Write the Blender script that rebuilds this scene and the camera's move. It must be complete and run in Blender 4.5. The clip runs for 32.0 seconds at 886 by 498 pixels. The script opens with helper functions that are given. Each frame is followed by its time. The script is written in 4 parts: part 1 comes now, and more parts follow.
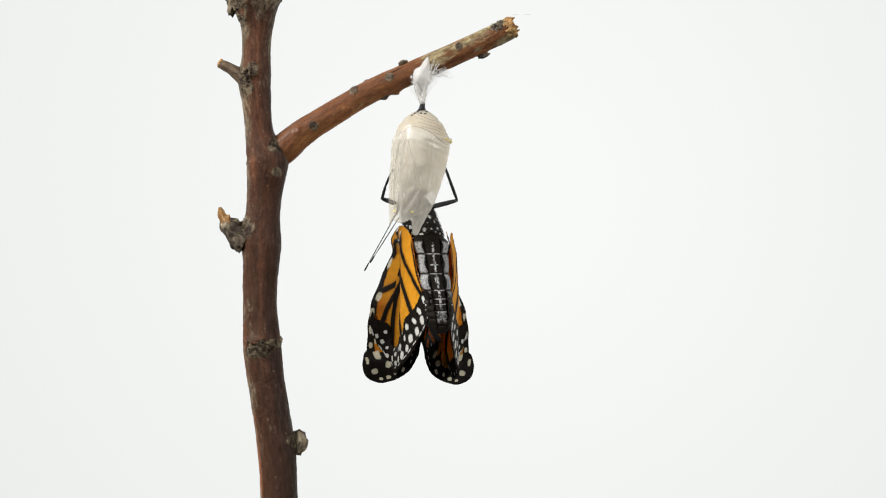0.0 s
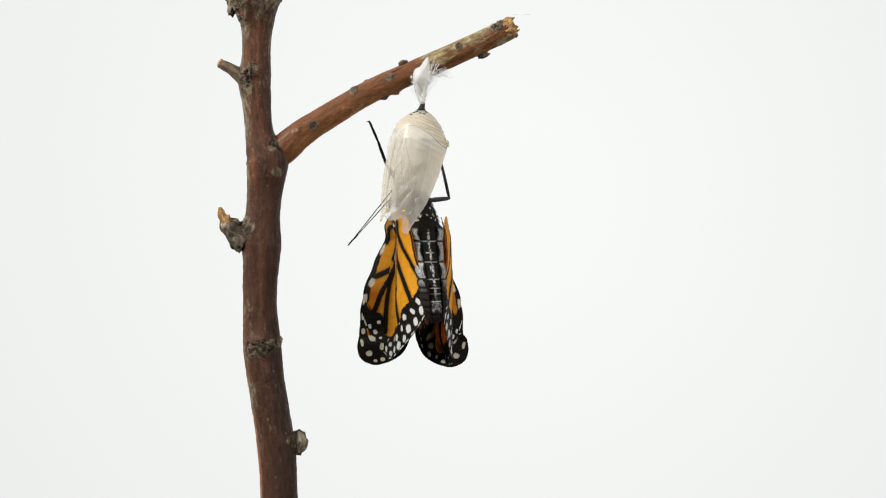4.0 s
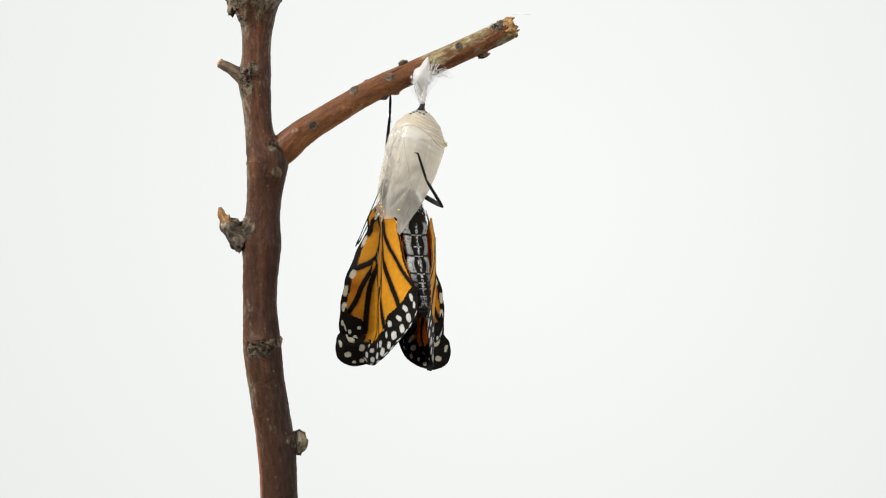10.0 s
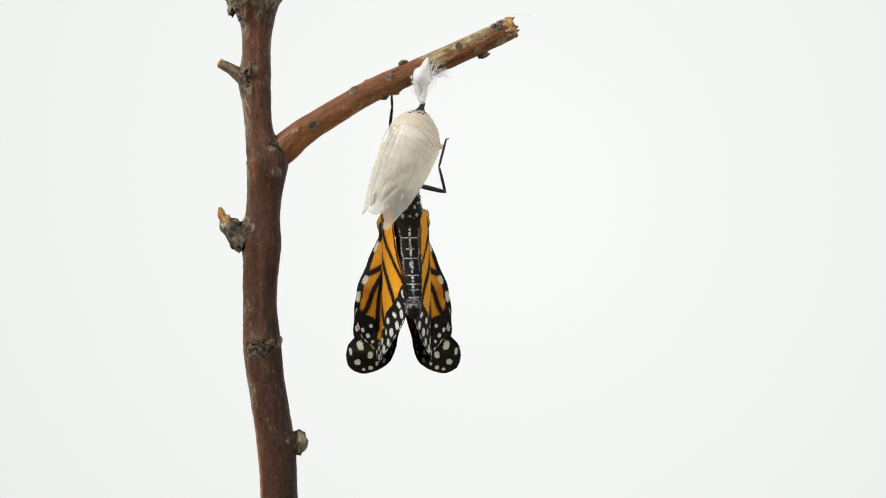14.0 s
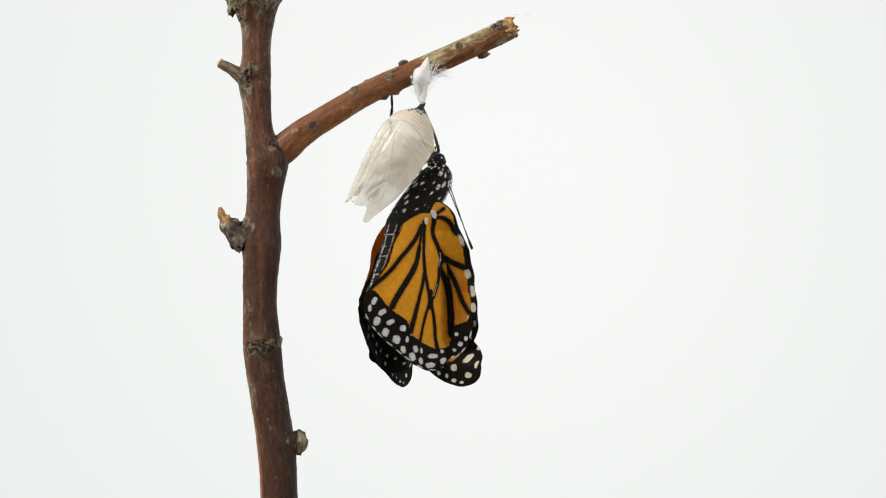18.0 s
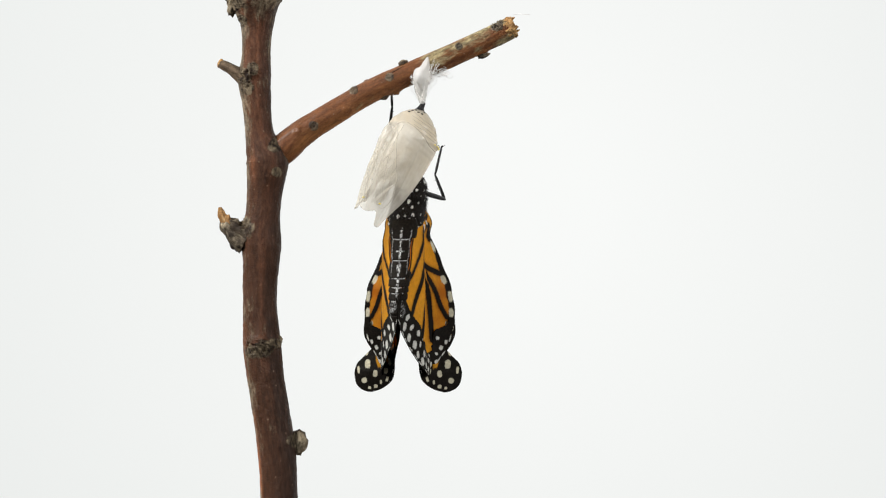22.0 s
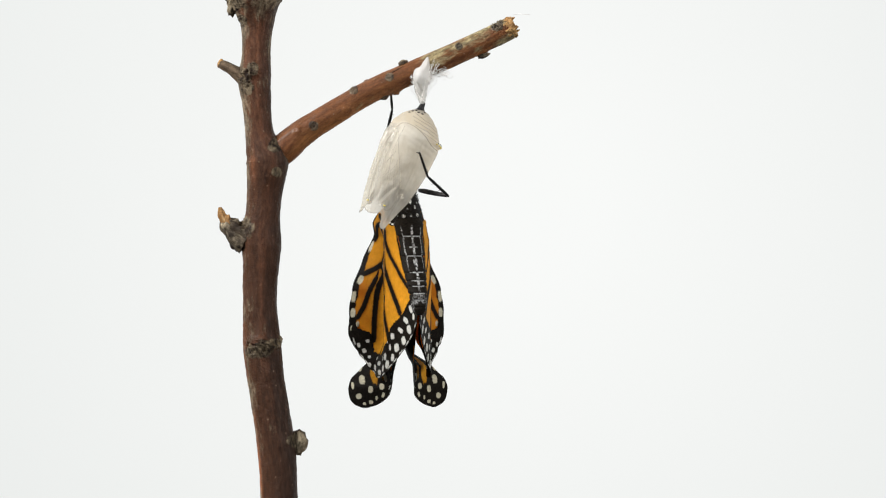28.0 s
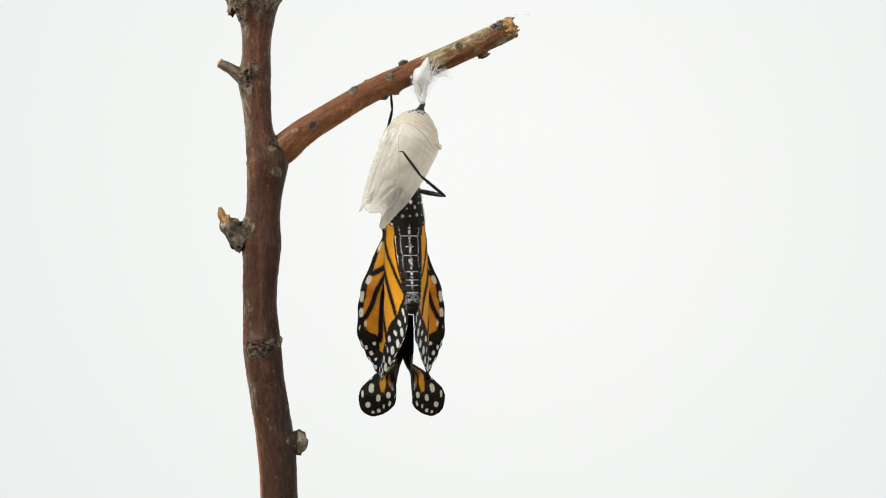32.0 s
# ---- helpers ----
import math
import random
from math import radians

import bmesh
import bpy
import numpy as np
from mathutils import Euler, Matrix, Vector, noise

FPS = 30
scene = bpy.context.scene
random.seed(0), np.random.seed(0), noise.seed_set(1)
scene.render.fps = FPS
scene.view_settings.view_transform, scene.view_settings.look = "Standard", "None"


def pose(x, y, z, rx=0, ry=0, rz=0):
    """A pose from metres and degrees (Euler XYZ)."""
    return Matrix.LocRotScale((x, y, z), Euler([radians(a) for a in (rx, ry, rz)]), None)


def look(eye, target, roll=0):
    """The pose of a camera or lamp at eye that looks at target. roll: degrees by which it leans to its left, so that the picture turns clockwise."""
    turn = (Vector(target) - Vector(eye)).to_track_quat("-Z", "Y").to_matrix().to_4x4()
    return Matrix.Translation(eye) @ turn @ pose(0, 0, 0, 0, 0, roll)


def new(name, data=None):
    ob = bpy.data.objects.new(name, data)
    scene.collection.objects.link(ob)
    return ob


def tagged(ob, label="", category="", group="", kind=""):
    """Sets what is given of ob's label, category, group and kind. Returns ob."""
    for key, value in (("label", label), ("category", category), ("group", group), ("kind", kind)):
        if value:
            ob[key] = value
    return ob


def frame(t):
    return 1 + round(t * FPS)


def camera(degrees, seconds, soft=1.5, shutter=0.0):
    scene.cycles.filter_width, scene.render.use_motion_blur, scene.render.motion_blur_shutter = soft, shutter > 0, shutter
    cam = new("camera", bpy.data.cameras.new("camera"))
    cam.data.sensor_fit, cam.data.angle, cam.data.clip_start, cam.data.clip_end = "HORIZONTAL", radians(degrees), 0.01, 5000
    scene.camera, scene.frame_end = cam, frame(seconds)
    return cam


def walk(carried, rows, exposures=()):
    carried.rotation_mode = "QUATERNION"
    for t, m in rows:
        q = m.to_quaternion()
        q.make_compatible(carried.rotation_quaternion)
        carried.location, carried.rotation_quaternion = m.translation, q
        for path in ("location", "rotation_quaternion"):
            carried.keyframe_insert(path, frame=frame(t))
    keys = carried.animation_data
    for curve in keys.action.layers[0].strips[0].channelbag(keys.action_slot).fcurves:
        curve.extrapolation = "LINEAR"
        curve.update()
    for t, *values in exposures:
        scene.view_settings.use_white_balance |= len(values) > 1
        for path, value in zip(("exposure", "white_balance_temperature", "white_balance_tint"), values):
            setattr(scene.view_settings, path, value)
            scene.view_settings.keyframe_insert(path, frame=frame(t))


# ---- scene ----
cam = camera(20, 32.0, 1.15)
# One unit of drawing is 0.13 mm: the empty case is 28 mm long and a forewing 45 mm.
U = 0.00013
AXIS = 0.20
DIST = 784 * U / math.tan(radians(10))


def P(x, y, d=0.0):
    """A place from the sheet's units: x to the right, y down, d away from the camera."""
    k = 1 + d * U / DIST
    return Vector(((x - 784) * U * k, d * U, AXIS + (441 - y) * U * k))


EYE = (0, -DIST, AXIS)
walk(cam, [(0, look(EYE, (0, 0, AXIS))), (32, look(EYE, (0, 0, AXIS)))])

# ---- light: a self-glowing white back panel and two softboxes in a grey studio ----
world = bpy.data.worlds.new("world")
scene.world = world
world.use_nodes = True
world.node_tree.nodes["Background"].inputs[0].default_value = (1, 1, 1, 1)
world.node_tree.nodes["Background"].inputs[1].default_value = 0.3
scene.view_settings.exposure = 0.0


def softbox(name, eye, target, size, watts, colour=(1, 0.985, 0.96)):
    lamp = bpy.data.lights.new(name, "AREA")
    lamp.shape, lamp.size, lamp.energy, lamp.color = "SQUARE", size, watts, colour
    ob = new(name, lamp)
    ob.matrix_world = look(eye, target)
    return ob


softbox("softbox_key", (-0.62, -0.28, 0.66), (0, 0, 0.2), 0.36, 13.5)
softbox("softbox_fill", (0.66, -0.40, 0.46), (0, 0, 0.2), 0.40, 5.2)


# ---- materials ----
def material(name, rough=0.6, colour=(0.5, 0.5, 0.5), spec=0.5):
    m = bpy.data.materials.new(name)
    m.use_nodes = True
    nt = m.node_tree
    b = nt.nodes["Principled BSDF"]
    b.inputs["Base Color"].default_value = (*colour, 1)
    b.inputs["Roughness"].default_value = rough
    b.inputs["Specular IOR Level"].default_value = spec
    return m, nt, b


def node(nt, kind, **kw):
    n = nt.nodes.new(kind)
    for k, v in kw.items():
        if k in n.inputs:
            n.inputs[k].default_value = v
    return n


def noise_of(nt, vec, scale, detail=6, rough=0.6):
    n = node(nt, "ShaderNodeTexNoise", Scale=scale, Detail=detail, Roughness=rough)
    nt.links.new(vec, n.inputs["Vector"])
    return n.outputs["Fac"]


def ramp(nt, fac, lo, hi, a=(0, 0, 0), b=(1, 1, 1)):
    r = nt.nodes.new("ShaderNodeValToRGB")
    r.color_ramp.elements[0].position, r.color_ramp.elements[1].position = lo, hi
    r.color_ramp.elements[0].color, r.color_ramp.elements[1].color = (*a, 1), (*b, 1)
    nt.links.new(fac, r.inputs[0])
    return r.outputs[0]


def blend(nt, fac, a, b, mode="MIX"):
    m = nt.nodes.new("ShaderNodeMix")
    m.data_type, m.blend_type = "RGBA", mode
    for sock, val in ((m.inputs[0], fac), (m.inputs[6], a), (m.inputs[7], b)):
        if isinstance(val, tuple):
            sock.default_value = (*val, 1)
        elif isinstance(val, (int, float)):
            sock.default_value = val
        else:
            nt.links.new(val, sock)
    return m.outputs[2]


def bump(nt, b, height, strength, dist):
    n = node(nt, "ShaderNodeBump", Strength=strength, Distance=dist)
    nt.links.new(height, n.inputs["Height"])
    nt.links.new(n.outputs[0], b.inputs["Normal"])
    return n


def attribute(nt, name):
    a = nt.nodes.new("ShaderNodeAttribute")
    a.attribute_name = name
    return a


def bark_material(name, red, dark, grey, amount, fade=0.0, span=(0.030, 0.058), lit_lichen=0.0, coat=0.0, right_shade=None):
    """Thin red bark with long dark streaks, grey lichen film and pale pores. fade: how much greyer it grows along its
    length. The last colour paints shade on its right side.
    """
    m, nt, b = material(name, 0.5, spec=0.12)
    b.inputs["Coat Weight"].default_value, b.inputs["Coat Roughness"].default_value = coat, 0.36
    v = attribute(nt, "bark").outputs["Vector"]

    def stretched(k):
        n = node(nt, "ShaderNodeMapping", Scale=(1, 1, k))
        nt.links.new(v, n.inputs["Vector"])
        return n.outputs[0]

    streak = noise_of(nt, stretched(0.10), 480, 8, 0.7)
    broad = noise_of(nt, stretched(0.05), 200, 3, 0.5)
    crack = noise_of(nt, stretched(0.16), 1300, 4, 0.6)
    fine = noise_of(nt, v, 3000, 6, 0.75)
    mottle = noise_of(nt, stretched(0.5), 800, 6, 0.7)
    patch = noise_of(nt, stretched(0.4), 150, 7, 0.72)
    patch_noise = mottle
    pore = node(nt, "ShaderNodeTexVoronoi", Scale=520.0)
    nt.links.new(stretched(0.8), pore.inputs["Vector"])
    c = blend(nt, ramp(nt, streak, 0.26, 0.66), dark, red)
    c = blend(nt, ramp(nt, broad, 0.44, 0.64, (0.9, 0.9, 0.9), (0, 0, 0)), c, dark)
    # shade of the side away from the key, painted with a ragged edge
    if right_shade:
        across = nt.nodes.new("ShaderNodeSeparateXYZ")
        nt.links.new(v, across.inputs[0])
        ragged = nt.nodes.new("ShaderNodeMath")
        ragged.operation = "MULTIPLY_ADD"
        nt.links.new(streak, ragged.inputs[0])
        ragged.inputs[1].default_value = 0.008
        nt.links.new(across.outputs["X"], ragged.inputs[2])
        c = blend(nt, ramp(nt, ragged.outputs[0], 0.0026, 0.0052, (0, 0, 0), (0.92, 0.92, 0.92)), c, blend(nt, ramp(nt, crack, 0.50, 0.66), right_shade, tuple(2.6 * x for x in right_shade)))
    film = blend(nt, ramp(nt, mottle, 0.40, 0.60), tuple(x * 0.28 for x in grey), grey)
    if fade:
        z = nt.nodes.new("ShaderNodeSeparateXYZ")
        first = span[0] < span[1]
        collar = node(nt, "ShaderNodeMapRange")
        collar.inputs["From Min"].default_value, collar.inputs["From Max"].default_value = 0.004, 0.013
        collar.inputs["To Min"].default_value, collar.inputs["To Max"].default_value = (0.8, 0.0) if first else (0.0, 0.0)
        nt.links.new(z.outputs["Z"], collar.inputs["Value"])
        c = blend(nt, collar.outputs[0], c, dark)
        nt.links.new(v, z.inputs[0])
        zr = node(nt, "ShaderNodeMapRange")
        zr.inputs["From Min"].default_value, zr.inputs["From Max"].default_value = span
        zr.inputs["To Max"].default_value = fade
        nt.links.new(z.outputs["Z"], zr.inputs["Value"])
        add = nt.nodes.new("ShaderNodeMath")
        nt.links.new(patch, add.inputs[0])
        nt.links.new(zr.outputs[0], add.inputs[1])
        patch = add.outputs[0]
        # more pale lichen on the left, also painting in the key's light there
        if lit_lichen:
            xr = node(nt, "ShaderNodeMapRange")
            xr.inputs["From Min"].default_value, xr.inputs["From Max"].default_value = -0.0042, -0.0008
            xr.inputs["To Min"].default_value, xr.inputs["To Max"].default_value = lit_lichen, 0.0
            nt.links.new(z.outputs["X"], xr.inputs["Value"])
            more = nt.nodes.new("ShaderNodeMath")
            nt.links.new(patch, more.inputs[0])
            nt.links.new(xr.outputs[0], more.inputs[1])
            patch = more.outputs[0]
    c = blend(nt, ramp(nt, patch, 0.60 - amount, 0.70 - amount), c, film)
    c = blend(nt, ramp(nt, pore.outputs["Distance"], 0.04, 0.11, (0.45, 0.45, 0.45), (0, 0, 0)), c, (0.36, 0.24, 0.16))
    c = blend(nt, ramp(nt, crack, 0.30, 0.42, (0.55, 0.55, 0.55), (0, 0, 0)), c, tuple(x * 0.4 for x in dark))
    old = blend(nt, ramp(nt, mottle, 0.42, 0.72), (0.014, 0.009, 0.006), (0.26, 0.205, 0.13))
    spread = nt.nodes.new("ShaderNodeMath")
    spread.operation = "MULTIPLY_ADD"
    nt.links.new(patch_noise, spread.inputs[0])
    spread.inputs[1].default_value = 0.9
    nt.links.new(attribute(nt, "scar").outputs["Fac"], spread.inputs[2])
    c = blend(nt, ramp(nt, spread.outputs[0], 0.72, 1.15, (0, 0, 0), (0.92, 0.92, 0.92)), c, old)
    c = blend(nt, 0.6, c, ramp(nt, noise_of(nt, stretched(0.35), 1500, 7, 0.75), 0.36, 0.62, (0.45, 0.45, 0.45), (1.4, 1.4, 1.4)), "MULTIPLY")
    c = blend(nt, 0.4, c, ramp(nt, fine, 0.36, 0.64, (0.4, 0.4, 0.4), (1.6, 1.6, 1.6)), "MULTIPLY")
    nt.links.new(c, b.inputs["Base Color"])
    h = blend(nt, 0.5, blend(nt, 0.5, streak, mottle), blend(nt, 0.4, fine, crack))
    bump(nt, b, h, 0.7, 0.0012)
    return m


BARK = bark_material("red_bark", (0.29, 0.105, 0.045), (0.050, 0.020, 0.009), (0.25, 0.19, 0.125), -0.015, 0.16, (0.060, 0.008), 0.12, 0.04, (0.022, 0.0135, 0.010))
BARK_SIDE = bark_material("warm_red_bark", (0.43, 0.19, 0.066), (0.115, 0.040, 0.014), (0.42, 0.34, 0.18), 0.005, 0.17, coat=0.2)
KNOT = bark_material("grey_knot_bark", (0.20, 0.14, 0.09), (0.03, 0.022, 0.016), (0.34, 0.28, 0.19), 0.12)
SCAR = bark_material("dark_scar_bark", (0.13, 0.07, 0.04), (0.012, 0.008, 0.006), (0.30, 0.23, 0.15), 0.02)
CUT = bark_material("pale_cut_wood", (0.60, 0.38, 0.15), (0.24, 0.12, 0.045), (0.66, 0.48, 0.25), 0.02)


def pigment_material(name, rough, grain, relief, translucent=0.0, spec=0.4):
    """Scale colours come with the surface; grain and relief are added."""
    m, nt, b = material(name, rough, spec=spec)
    a = attribute(nt, "pigment")
    tc = nt.nodes.new("ShaderNodeTexCoord")
    f1 = noise_of(nt, tc.outputs["Object"], 900, 5)
    f2 = noise_of(nt, tc.outputs["Object"], 6000, 3)
    mixf = blend(nt, 0.5, f1, f2)
    c = blend(nt, grain, a.outputs["Color"], ramp(nt, mixf, 0.3, 0.7, (0.5, 0.5, 0.5), (1.35, 1.35, 1.35)), "MULTIPLY")
    nt.links.new(c, b.inputs["Base Color"])
    bump(nt, b, mixf, relief, 0.0002)
    if translucent:
        t = nt.nodes.new("ShaderNodeBsdfTranslucent")
        nt.links.new(c, t.inputs["Color"])
        mx = node(nt, "ShaderNodeMixShader", Fac=translucent)
        nt.links.new(b.outputs[0], mx.inputs[1])
        nt.links.new(t.outputs[0], mx.inputs[2])
        nt.links.new(mx.outputs[0], nt.nodes["Material Output"].inputs["Surface"])
    return m


WING = pigment_material("wing_scales", 0.55, 0.35, 0.25, 0.28, 0.06)
BODY = pigment_material("body_scales", 0.6, 0.5, 0.6, 0.0, 0.06)
CHITIN, nt_, b_ = material("black_chitin", 0.5, (0.008, 0.007, 0.008), 0.3)
bump(nt_, b_, noise_of(nt_, nt_.nodes.new("ShaderNodeTexCoord").outputs["Object"], 4000), 0.4, 0.0001)
FUR, _, _ = material("black_fur", 0.8, (0.010, 0.009, 0.009))
EYE_MAT, _, _ = material("dark_eye", 0.15, (0.01, 0.008, 0.008))
GOLD, _, _ = material("gold_fleck", 0.3, (0.75, 0.62, 0.10))


def film_material(name, colour, clear, gloss, painted=False, through_light=0.45):
    """A thin dry skin: part clear, part milky, with a soft sheen. painted: the mesh says where it is clearer and where tanned."""
    m, nt, b = material(name, gloss, colour, 0.5)
    tc = nt.nodes.new("ShaderNodeTexCoord")
    n1 = noise_of(nt, tc.outputs["Object"], 260, 6, 0.6)
    st = node(nt, "ShaderNodeMapping", Scale=(1, 1, 0.12))
    nt.links.new(tc.outputs["Object"], st.inputs["Vector"])
    n2 = noise_of(nt, st.outputs[0], 900, 5, 0.6)
    f = blend(nt, 0.5, n1, n2)
    col = blend(nt, ramp(nt, f, 0.3, 0.75), tuple(x * 0.82 for x in colour), colour)
    sep = nt.nodes.new("ShaderNodeSeparateColor")
    if painted:
        nt.links.new(attribute(nt, "pigment").outputs["Color"], sep.inputs[0])
        col = blend(nt, sep.outputs["Green"], col, (0.70, 0.57, 0.36))
    nt.links.new(col, b.inputs["Base Color"])
    bump(nt, b, f, 0.35, 0.0004)
    b.inputs["Coat Weight"].default_value, b.inputs["Coat Roughness"].default_value = 0.7 if painted else 0.2, 0.14
    tl = nt.nodes.new("ShaderNodeBsdfTranslucent")
    nt.links.new(col, tl.inputs["Color"])
    tr = node(nt, "ShaderNodeBsdfTransparent", Color=(0.955, 0.938, 0.905, 1))
    m1 = node(nt, "ShaderNodeMixShader", Fac=through_light)
    nt.links.new(b.outputs[0], m1.inputs[1])
    nt.links.new(tl.outputs[0], m1.inputs[2])
    m2 = nt.nodes.new("ShaderNodeMixShader")
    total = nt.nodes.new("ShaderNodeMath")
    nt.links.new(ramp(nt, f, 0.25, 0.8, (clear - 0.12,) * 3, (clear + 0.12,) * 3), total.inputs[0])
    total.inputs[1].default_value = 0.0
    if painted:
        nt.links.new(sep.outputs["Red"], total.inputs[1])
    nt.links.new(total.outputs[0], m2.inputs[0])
    nt.links.new(m1.outputs[0], m2.inputs[1])
    nt.links.new(tr.outputs[0], m2.inputs[2])
    nt.links.new(m2.outputs[0], nt.nodes["Material Output"].inputs["Surface"])
    return m


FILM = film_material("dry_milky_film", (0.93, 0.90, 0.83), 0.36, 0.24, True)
SILK = film_material("white_silk", (1.0, 1.0, 0.99), 0.5, 0.5, False, 0.1)
FIBRE, _, _ = material("silk_fibre", 0.5, (0.93, 0.92, 0.90))


def plain_white(name, colour):
    m, nt, b = material(name, 0.8, colour, 0.2)
    tc = nt.nodes.new("ShaderNodeTexCoord")
    f = noise_of(nt, tc.outputs["Object"], 3.0, 4)
    c = blend(nt, ramp(nt, f, 0.3, 0.7), tuple(x * 0.985 for x in colour), colour)
    nt.links.new(c, b.inputs["Base Color"])
    return m


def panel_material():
    """A white backdrop whose own glow replaces lamp light, a little brighter in its middle."""
    m, nt, b = material("glowing_white_panel", 0.7, (0.05, 0.05, 0.05), 0.1)
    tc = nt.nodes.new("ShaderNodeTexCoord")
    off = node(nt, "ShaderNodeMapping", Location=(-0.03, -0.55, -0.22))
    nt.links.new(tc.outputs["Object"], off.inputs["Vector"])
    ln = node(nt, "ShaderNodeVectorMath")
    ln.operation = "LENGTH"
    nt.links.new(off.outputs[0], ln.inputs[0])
    # the light's falloff towards the edges is put into the glow colour
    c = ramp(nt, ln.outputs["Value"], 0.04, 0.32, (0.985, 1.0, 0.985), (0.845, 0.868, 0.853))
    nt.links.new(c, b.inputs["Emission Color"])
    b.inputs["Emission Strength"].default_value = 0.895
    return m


PANEL = panel_material()
TENT = plain_white("grey_studio_wall", (0.26, 0.26, 0.26))
FLOOR = plain_white("grey_table", (0.13, 0.13, 0.13))


# ---- building helpers ----
def part(name, mesh, mat, parent=None, label=""):
    """One mesh object, under a thing or under a part of it."""
    if isinstance(mesh, bmesh.types.BMesh):
        data = bpy.data.meshes.new(name)
        mesh.to_mesh(data)
        mesh.free()
        mesh = data
    if not mesh.materials:
        mesh.materials.append(mat)
    for p in mesh.polygons:
        p.use_smooth = True
    ob = new(name, mesh)
    ob.parent = parent
    return tagged(ob, label)


def empty(name, m, label, category, group="", kind=""):
    ob = new(name)
    ob.empty_display_size = 0.01
    ob.matrix_basis = m
    return tagged(ob, label, category, group, kind)


def sheet(name, pts, wrap=False, cap=False, colours=None, bark=None, flip=False):
    """A mesh from a grid of points (rows, columns, 3)."""
    nv, nu, _ = pts.shape
    idx = np.arange(nv * nu).reshape(nv, nu)
    right = np.roll(idx, -1, axis=1) if wrap else idx[:, 1:]
    left = idx if wrap else idx[:, :-1]
    q = np.stack([left[:-1], right[:-1], right[1:], left[1:]], -1).reshape(-1, 4)
    if flip:
        q = q[:, ::-1]
    faces = q.tolist()
    if cap and wrap:
        faces += [idx[0][::-1].tolist(), idx[-1].tolist()]
    me = bpy.data.meshes.new(name)
    me.from_pydata(pts.reshape(-1, 3).tolist(), [], faces)
    add_layers(me, colours, bark)
    return me


def add_layers(me, colours=None, bark=None):
    if colours is not None:
        a = me.attributes.new("pigment", "FLOAT_COLOR", "POINT")
        c = np.ones((len(me.vertices), 4), dtype=np.float32)
        c[:, :3] = colours.reshape(-1, 3)
        a.data.foreach_set("color", c.ravel())
    if bark is not None:
        a = me.attributes.new("bark", "FLOAT_VECTOR", "POINT")
        a.data.foreach_set("vector", bark.reshape(-1).astype(np.float32))


def smooth(rows, n):
    """A smooth curve through rows of numbers, sampled n times evenly by row."""
    r = np.array(rows, dtype=float)
    r = np.vstack([2 * r[0] - r[1], r, 2 * r[-1] - r[-2]])
    t = np.linspace(0, len(r) - 3 - 1e-6, n)
    i = t.astype(int)
    f = (t - i)[:, None]
    a, b, c, d = r[i], r[i + 1], r[i + 2], r[i + 3]
    return 0.5 * (2 * b + (c - a) * f + (2 * a - 5 * b + 4 * c - d) * f ** 2 + (3 * b - a - 3 * c + d) * f ** 3)


def bend(x, xs, ys):
    return np.interp(x, xs, ys)


def step(lo, hi, x):
    f = np.clip((x - lo) / (hi - lo), 0, 1)
    return f * f * (3 - 2 * f)


def nz(x, y, z=0.0):
    return noise.fractal(Vector((x, y, z)), 1.0, 2.0, 4)


def nz_grid(a, b, scale, seed=0.0):
    return np.array([nz(x * scale, y * scale, seed) for x, y in zip(a.ravel(), b.ravel())]).reshape(a.shape)


